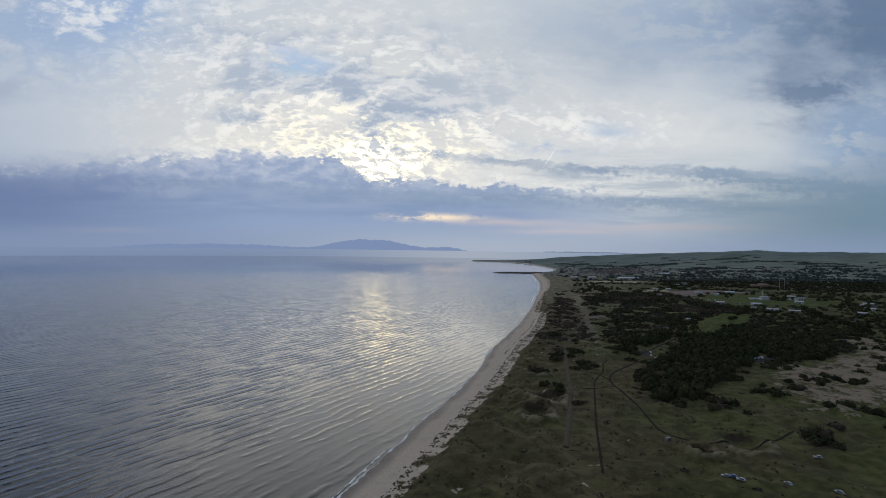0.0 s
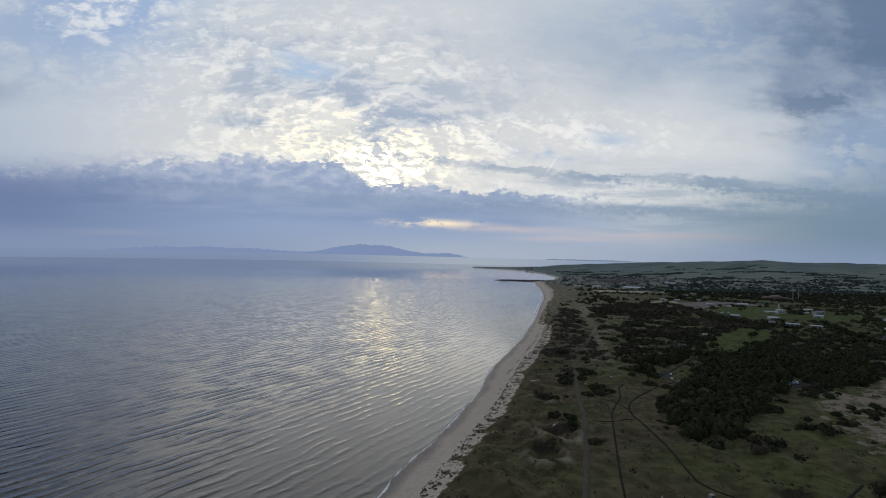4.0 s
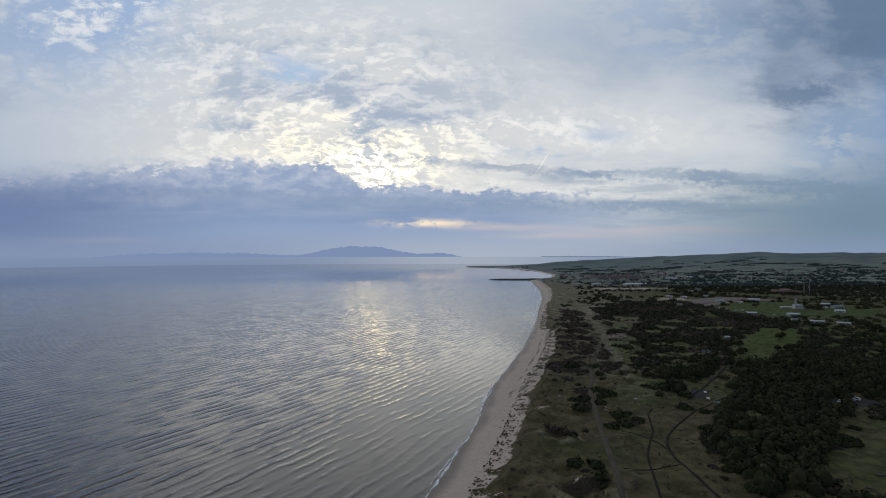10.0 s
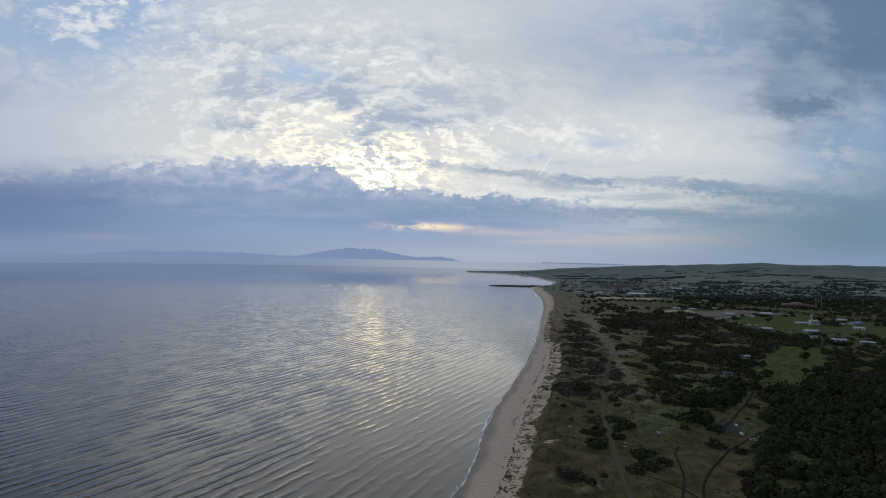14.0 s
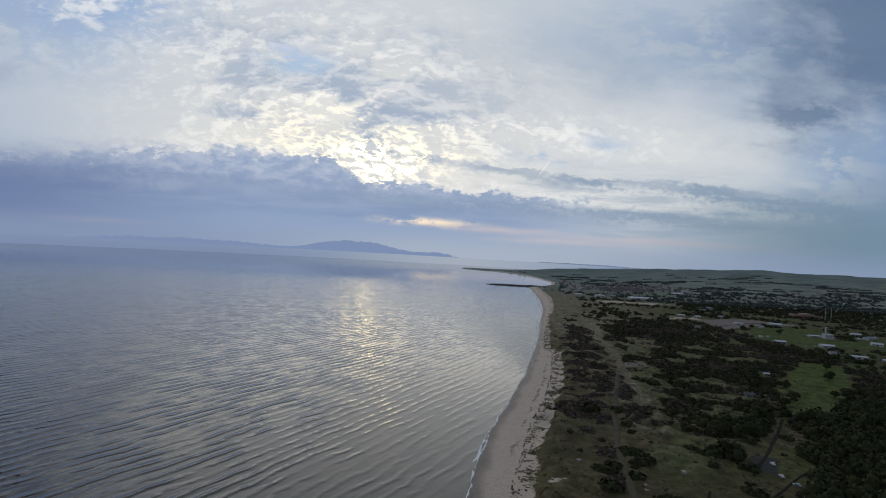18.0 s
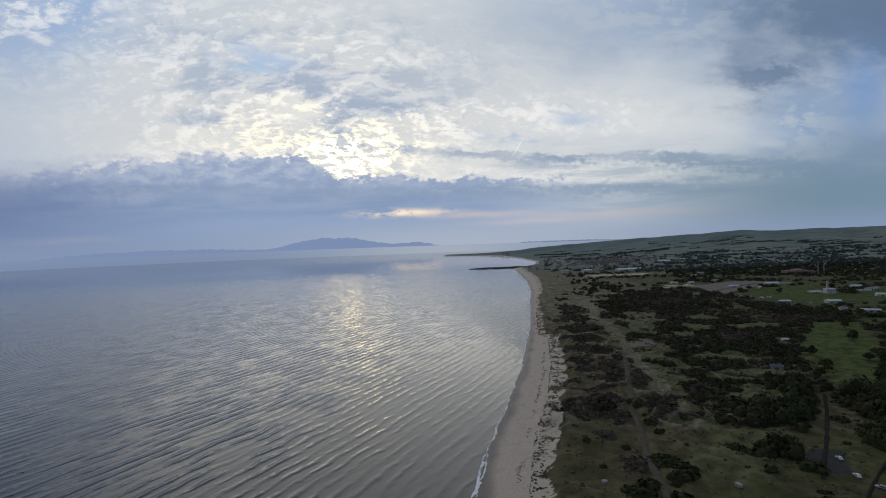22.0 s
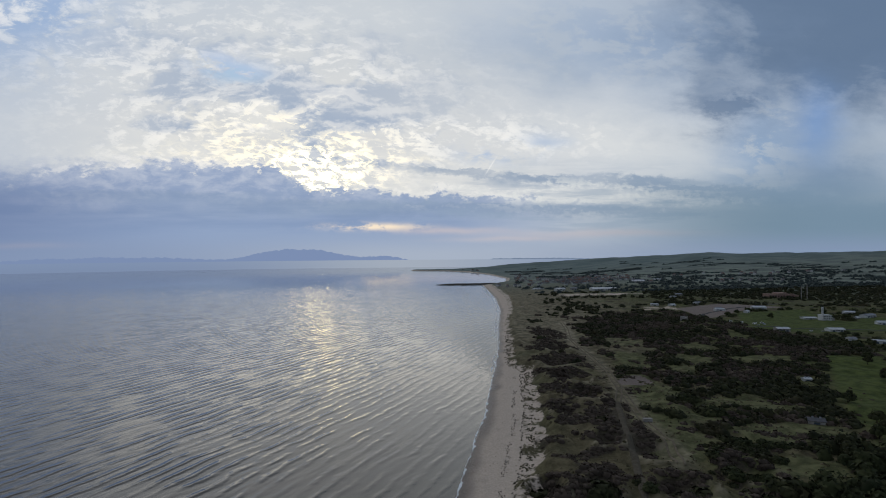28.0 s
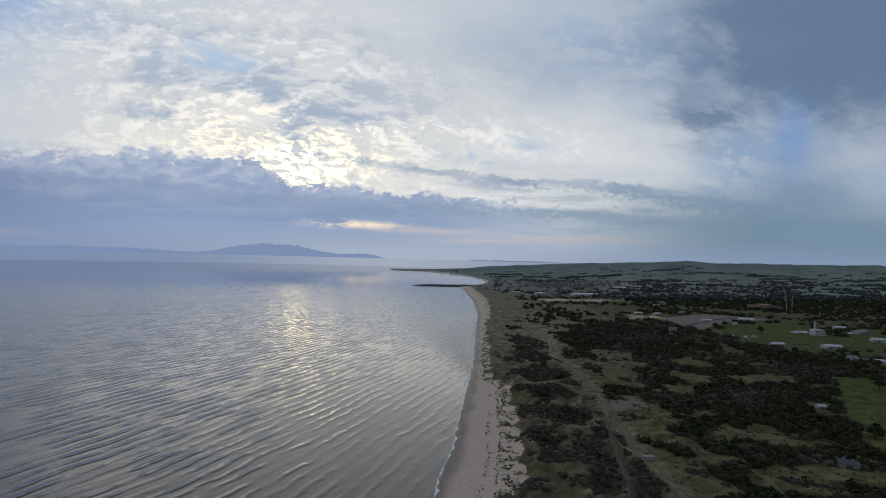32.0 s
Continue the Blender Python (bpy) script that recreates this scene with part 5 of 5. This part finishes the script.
def shed(x, y, w, d, h, rise, turn, wall, roof, label, doors=1, lights=4, name="industrial_shed", category="building", group="works buildings"):
    w, d, h = w * 0.60, d * 0.74, h * 0.68
    ob = tagged(new(name), label, category, group)
    part("wall", walls(w, d, h, rise), wall, ob)
    part("roof", gable(w, d, h, rise), roof, ob)
    for k in range(doors):
        c = -w / 2 + w * (k + 0.5) / doors
        part("door", box(c - 1.6, c + 1.6, -d / 2 - 0.08, -d / 2 + 0.05, -0.5, min(4.0, h * 0.7), 0.03), door_paint, ob)
    for k in range(lights):
        c = -w / 2 + w * (k + 1) / (lights + 1)
        if doors and min(abs(c - (-w / 2 + w * (j + 0.5) / doors)) for j in range(doors)) < 2.8:
            continue
        part("window", box(c - 0.9, c + 0.9, -d / 2 - 0.06, -d / 2 + 0.05, h * 0.45, h * 0.78, 0.03), glass, ob)
    for k in range(2):
        c = w * (0.25 if k else -0.2)
        part("roof_vent", box(c - 0.5, c + 0.5, -0.5, 0.5, h + rise * 0.9, h + rise + 0.9, 0.08), grey_roof, ob)
    return set_down(ob, x, y, turn)


shed(649, 1050, 32, 17, 4.5, 1.6, -14, white_wall, pale_roof, "wide low white shed with a pale sheet roof", 2, 6)
shed(577, 1057, 28, 13, 5.5, 1.5, -6, grey_wall, pale_roof, "long grey shed with a pale roof beside a lawn", 2, 5)
shed(719, 1171, 34, 15, 3.6, 1.0, -8, white_wall, pale_roof, "low white flat-roofed building on mown grass", 1, 6)
shed(735, 1302, 38, 18, 7.0, 2.2, -16, white_wall, pale_roof, "tall white works shed by the yard", 2, 5)
shed(654, 1297, 28, 13, 4.0, 1.0, -4, white_wall, pale_roof, "white single-storey works building", 1, 6)
shed(656, 1303, 20, 7, 7.0, 1.0, -4, white_wall, grey_roof, "white upper storey of a works building", 0, 5)
shed(682, 1263, 13, 9, 4.5, 1.4, 24, white_wall, pale_roof, "small white building on the yard", 1, 2)
shed(834, 1215, 26, 13, 6.0, 1.8, -20, white_wall, pale_roof, "white shed beside dark trees", 1, 4)
shed(825, 1172, 41, 15, 5.5, 2.0, 16, white_wall, grey_roof, "long white works building with grey roof", 3, 6)
shed(790, 1158, 14, 10, 3.5, 1.0, 16, grey_wall, pale_roof, "low grey annexe beside the works building", 1, 2)
shed(770, 1096, 26, 12, 5.5, 2.0, -24, white_wall, pale_roof, "white shed with pale pitched roof on grass", 1, 4)
shed(598, 975, 15, 10, 6.0, 1.2, -12, white_wall, grey_roof, "white two-storey block by the works road", 1, 4)
shed(622, 958, 34, 9, 4.2, 1.2, -26, white_wall, pale_roof, "long white workshop by the works road", 3, 6)
shed(652, 940, 30, 9, 4.0, 1.2, -26, grey_wall, pale_roof, "grey workshop in a row by the road", 2, 5)
shed(393, 811, 10, 6, 2.6, 0.9, -10, white_wall, pale_roof, "small white hut on a green field", 1, 2, "hut", "hut", "huts")
shed(316, 718, 15, 8, 3.2, 1.4, -30, concrete, dark_roof, "low hut with a dark roof among scrub", 1, 3, "hut", "hut", "huts")
shed(617, 1390, 22, 11, 4.5, 1.4, 12, white_wall, pale_roof, "pale shed at the wood's edge", 1, 4)
shed(588, 1405, 24, 10, 3.8, 1.2, -12, white_wall, pale_roof, "low pale shed at the wood's edge", 1, 4)
shed(771, 1624, 32, 12, 5.0, 1.5, 6, grey_wall, grey_roof, "grey shed beyond the woods", 1, 4)
shed(720, 1560, 22, 11, 5.0, 1.5, -8, white_wall, grey_roof, "pale shed beyond the woods", 1, 3)
shed(690, 1420, 24, 12, 5.5, 1.5, 8, white_wall, grey_roof, "pale works building with grey roof", 1, 4)
shed(670, 1836, 122, 42, 7.5, 3.0, -3, white_wall, pale_roof, "very long white warehouse before the town", 4, 8, "warehouse", group="warehouses before the town")
shed(540, 1835, 46, 22, 10.0, 2.0, 4, white_wall, pale_roof, "tall white factory block before the town", 2, 6, "warehouse", group="warehouses before the town")
shed(497, 1905, 54, 14, 5.0, 1.5, 2, white_wall, pale_roof, "low white shed behind the bay", 2, 5, "warehouse", group="warehouses before the town")
shed(590, 1860, 30, 16, 8.0, 1.8, 0, grey_wall, grey_roof, "grey factory block before the town", 2, 4, "warehouse", group="warehouses before the town")
shed(918, 2114, 76, 26, 7.0, 2.4, -6, grey_wall, pale_roof, "long pale warehouse beyond the woods", 3, 6, "warehouse", group="warehouses before the town")
shed(1020, 2166, 44, 22, 7.0, 2.0, -6, white_wall, pale_roof, "white warehouse beyond the woods", 2, 5, "warehouse", group="warehouses before the town")
shed(955, 2175, 50, 20, 6.5, 2.0, -10, grey_wall, grey_roof, "grey warehouse beyond the woods", 2, 5, "warehouse", group="warehouses before the town")
for k, (x, y, turn) in enumerate(((760, 918, -38), (830, 985, -40), (905, 1080, -20), (880, 1060, 10))):
    shed(x, y, 24 + 4 * (k % 3), 10, 4.0, 1.4, turn, white_wall if k % 2 else grey_wall, pale_roof, "pale workshop in a row along the road", 1, 4)

# white works tower
tower = tagged(new("works_tower"), "white works building with a slim white tower", "building", "works buildings")
part("base", box(-9, 9, -7, 7, -1.5, 8.5, 0.2), white_wall, tower)
part("parapet", box(-9.3, 9.3, -7.3, 7.3, 8.5, 9.1, 0.1), pale_roof, tower)
part("shaft", box(-6.8, -3.8, -3.0, 0.0, 9.1, 21.5, 0.25), white_wall, tower)
part("cap", box(-7.1, -3.5, -3.3, 0.3, 21.5, 22.1, 0.1), pale_roof, tower)
part("annexe", box(9, 15, -5, 5, -1.5, 4.2, 0.1), grey_wall, tower)
for k in range(5):
    for z in (2.2, 5.6):
        part("window", box(-7.4 + 3.4 * k, -5.6 + 3.4 * k, -7.07, -6.9, z, z + 1.4, 0.03), glass, tower)
for z in (12.0, 15.5, 19.0):
    part("window", box(-6.0, -4.8, -3.07, -2.9, z, z + 1.4, 0.03), glass, tower)
set_down(tower, 729, 1151, -8)
tower.scale = (0.8, 0.8, 0.92)

# ruined brick power house with two chimneys
ruin = tagged(new("ruined_works"), "ruined red-brick works with a broken roofline", "building")
for x0, x1, y0, y1, h in ((-46, -18, -14, 14, 15), (-18, 10, -13, 13, 18), (10, 30, -15, 12, 14), (30, 46, -9, 9, 9)):
    bm = box(x0, x1, y0, y1, -2, h)
    for v in bm.verts:
        if v.co.z > 0:
            v.co.z += random.uniform(-2.5, 1.5)
    part("wall", bm, brick, ruin)
for k in range(9):
    part("window", box(-43 + 8.2 * k, -39.5 + 8.2 * k, -15.2 if 10 < -43 + 8.2 * k < 26 else -14.15, -12.9, 3.0, 8.5, 0.05), glass, ruin)
set_down(ruin, 965, 1522, -4)
ruin.scale = (0.8, 0.8, 0.62)
for x, y, h in ((985, 1486, 29), (1003, 1490, 32)):
    st = tagged(new("chimney"), "tall slim pale chimney beside the ruined works", "chimney", "works chimneys")
    part("shaft", tube([(0, 0, -1), (0, 0, h * 0.5), (0, 0, h)], [1.0, 0.85, 0.7], 14), concrete, st)
    part("rim", tube([(0, 0, h), (0, 0, h + 0.8)], [0.85, 0.85], 14), concrete, st)
    set_down(st, x, y)

# broken concrete on the wooded rise
wreck = tagged(new("concrete_ruin"), "broken pale concrete shell on a wooded rise", "ruin")
for x0, x1, y0, y1, z0, z1 in ((-5, -4.4, -4, 4, -1, 7), (-5, 4, 3.4, 4, -1, 5), (3.4, 4, -2, 4, -1, 6.5), (-5, 1, -4, 3, 4.2, 4.8)):
    part("slab", box(x0, x1, y0, y1, z0, z1, 0.06), concrete, wreck)
set_down(wreck, 483, 1129, 20)

# houses of the town
def house(wall, roof, label):
    ob = tagged(new("house"), label, "house", "houses of the town")
    part("wall", walls(11, 8, 5.2, 2.8), wall, ob)
    part("roof", gable(11, 8, 5.2, 2.8), roof, ob)
    part("chimney", box(3.6, 4.6, -0.4, 0.4, 7.0, 9.3), brick, ob)
    for x in (-3.6, 0, 3.6):
        part("window", box(x - 0.6, x + 0.6, -4.05, -3.9, 3.2, 4.5), glass, ob)
        if x:
            part("window", box(x - 0.6, x + 0.6, -4.05, -3.9, 0.8, 2.2), glass, ob)
    part("door", box(-0.5, 0.5, -4.05, -3.9, 0, 2.1), door_paint, ob)
    return ob


HOMES = [house(white_wall, dark_roof, "white rendered house with a slate roof"), house(grey_wall, dark_roof, "grey rendered house with a slate roof"), house(grey_wall, red_roof, "grey house with a red tiled roof")]
r = np.random.default_rng(31)
spots = []
for cx, cy, wx, wy, n in ((700, 2170, 95, 90, 100), (800, 2330, 170, 150, 110), (960, 2500, 160, 120, 30), (640, 2600, 60, 200, 18), (1500, 2350, 300, 60, 22), (560, 3500, 80, 200, 30), (1300, 2050, 200, 40, 12), (470, 2060, 50, 30, 8)):
    for _ in range(n):
        x, y = cx + r.normal(0, wx * 0.6), cy + r.normal(0, wy * 0.6)
        x, y = 15 * round(x / 15) + r.uniform(-2, 2), 26 * round(y / 26) + r.uniform(-2, 2)
        if inland(x, y) > 40 and all(math.hypot(x - a, y - b) > 13 for a, b in spots) and y > 1960:
            spots.append((x, y))
for k, (x, y) in enumerate(spots):
    kind = HOMES[int(r.choice([0, 0, 0, 1, 1, 2, 2]))]
    m4 = pose(x, y, ground_z(x, y), 0, 0, r.choice([0, 6, 90, 12]))
    copy_thing(kind, m4)
for k, kind in enumerate(HOMES):
    set_down(kind, 690 + 22 * k, 2120 + 9 * k, 6)

# ---- vehicles and small things ----
car_white = plain_material("white_car_paint", (0.62, 0.63, 0.64), (0.74, 0.75, 0.76), 0.8, 0.3, 0.5)
car_blue = plain_material("blue_car_paint", (0.06, 0.12, 0.24), (0.09, 0.16, 0.30), 0.8, 0.3, 0.5)
car_silver = plain_material("silver_car_paint", (0.30, 0.31, 0.32), (0.42, 0.43, 0.44), 0.8, 0.3, 0.5)
rubber = plain_material("tyre_rubber", (0.012, 0.012, 0.012), (0.025, 0.025, 0.025), 2.0, 0.9, 0.2)
steel = plain_material("wheel_steel", (0.30, 0.30, 0.31), (0.45, 0.45, 0.46), 3.0, 0.4, 0.5)
lamp_glass = plain_material("lamp_glass", (0.55, 0.55, 0.52), (0.70, 0.70, 0.66), 3.0, 0.2, 0.5)


def vehicle(name, long, wide, tall, cabin, paint, label, category):
    ob = tagged(new(name), label, category, "parked vehicles")
    body = part("body", box(-wide / 2, wide / 2, -long / 2, long / 2, 0.35, tall * 0.58, 0.12), paint, ob)
    y0, y1 = -long * cabin[0], long * cabin[1]
    bm = box(-wide / 2 + 0.06, wide / 2 - 0.06, y0, y1, tall * 0.56, tall, 0.1)
    for v in bm.verts:
        if v.co.z > tall * 0.8:
            v.co.x *= 0.86
            v.co.y = v.co.y * 0.86 + (y0 + y1) / 2 * 0.14
    part("cabin", bm, paint, ob)
    for sx in (-1, 1):
        part("side_window", box(sx * (wide / 2 - 0.06) - 0.03, sx * (wide / 2 - 0.06) + 0.03, y0 * 0.75, y1 * 0.75, tall * 0.62, tall * 0.88, 0.01), glass, ob)
        for wy in (-long * 0.32, long * 0.32):
            wheel = part("wheel", tube([(sx * (wide / 2 - 0.22), wy, 0.33), (sx * (wide / 2 + 0.02), wy, 0.33)], [0.33, 0.33], 14), rubber, ob)
            part("rim", tube([(sx * (wide / 2 + 0.02), wy, 0.33), (sx * (wide / 2 + 0.04), wy, 0.33)], [0.20, 0.18], 12), steel, wheel)
        part("headlight", box(sx * wide * 0.36 - 0.16, sx * wide * 0.36 + 0.16, long / 2 - 0.06, long / 2 + 0.02, 0.6, 0.78, 0.02), lamp_glass, ob)
    part("windscreen", box(-wide * 0.4, wide * 0.4, y1 - 0.12, y1 + 0.02, tall * 0.62, tall * 0.9, 0.02), glass, ob)
    return ob


VANS = [vehicle("van", 5.2, 2.0, 2.3, (0.49, 0.30), car_white, "white panel van parked on grass", "van"), vehicle("car", 4.3, 1.8, 1.5, (0.36, 0.16), car_white, "white parked car on rough ground", "car"),
        vehicle("car", 4.3, 1.8, 1.5, (0.36, 0.16), car_blue, "blue parked car on rough ground", "car"), vehicle("car", 4.3, 1.8, 1.5, (0.36, 0.16), car_silver, "silver parked car on rough ground", "car")]


def park(kind, x, y, turn):
    copy_thing(VANS[kind], pose(x, y, ground_z(x, y), 0, 0, turn))


for kind, x, y, turn in ((3, 144, 255, 60), (2, 146, 252.5, 64), (3, 148, 249, 55), (3, 172, 250, 15), (3, 188, 238, 20), (3, 208, 279, 70), (3, 223, 527, 40), (1, 229, 556, -12), (1, 222, 538, -12),
                         (2, 311, 522, 20), (0, 316, 525, 24), (3, 320, 529, 18), (1, 324, 528, 30), (2, 328, 532, 26), (3, 333, 535, 22), (1, 306, 519, 40), (0, 337, 536, 15), (2, 301, 518, 60),
                         (1, 585, 1120, 10), (0, 592, 1127, 70), (0, 575, 1133, 20), (1, 560, 1140, 30), (3, 600, 1118, 0), (0, 568, 1148, 50), (1, 616, 1052, 40), (3, 628, 1046, 60)):
    park(kind, x, y, turn)
for k, (x, y, t) in enumerate(((606, 1130, 20), (218, 511, 30), (604, 1124, 0), (584, 1110, 50))):
    set_down(VANS[k], x, y, t)


def crate(x, y, w, d, h, turn, mat, label, name="storage_container", category="container"):
    ob = tagged(new(name), label, category)
    part("body", box(-w / 2, w / 2, -d / 2, d / 2, 0, h, 0.05), mat, ob)
    part("lid", box(-w / 2 - 0.05, w / 2 + 0.05, -d / 2 - 0.05, d / 2 + 0.05, h, h + 0.12, 0.03), mat, ob)
    part("door", box(-w * 0.42, w * 0.42, -d / 2 - 0.05, -d / 2 + 0.02, 0.15, h - 0.15, 0.02), door_paint if name == "storage_container" else mat, ob)
    for sx in (-0.3, 0.3):
        part("locking_bar", tube([(sx, -d / 2 - 0.07, 0.2), (sx, -d / 2 - 0.07, h - 0.2)], [0.03, 0.03], 6), steel, ob)
    return set_down(ob, x, y, turn)


crate(219, 494, 5.0, 2.4, 2.4, 15, white_wall, "white storage container beside the track")
crate(214, 735, 5.5, 2.4, 2.0, -8, concrete, "pale concrete box half hidden in grass", "concrete_hut", "hut")
crate(136, 303, 3.0, 2.0, 1.8, 30, grey_wall, "small grey store beside the track")
crate(108, 548, 2.4, 2.0, 1.0, 10, concrete, "pale concrete block in the grass", "concrete_block", "block")
crate(164, 535, 2.0, 3.0, 1.2, 8, concrete, "pale upright concrete block in the grass", "concrete_block", "block")
crate(239, 403, 5.0, 2.0, 0.7, 12, grit, "low pale concrete plinth in the grass", "concrete_plinth", "plinth")
crate(222, 390, 3.0, 1.6, 0.5, -35, grit, "low broken concrete plinth", "concrete_plinth", "plinth")
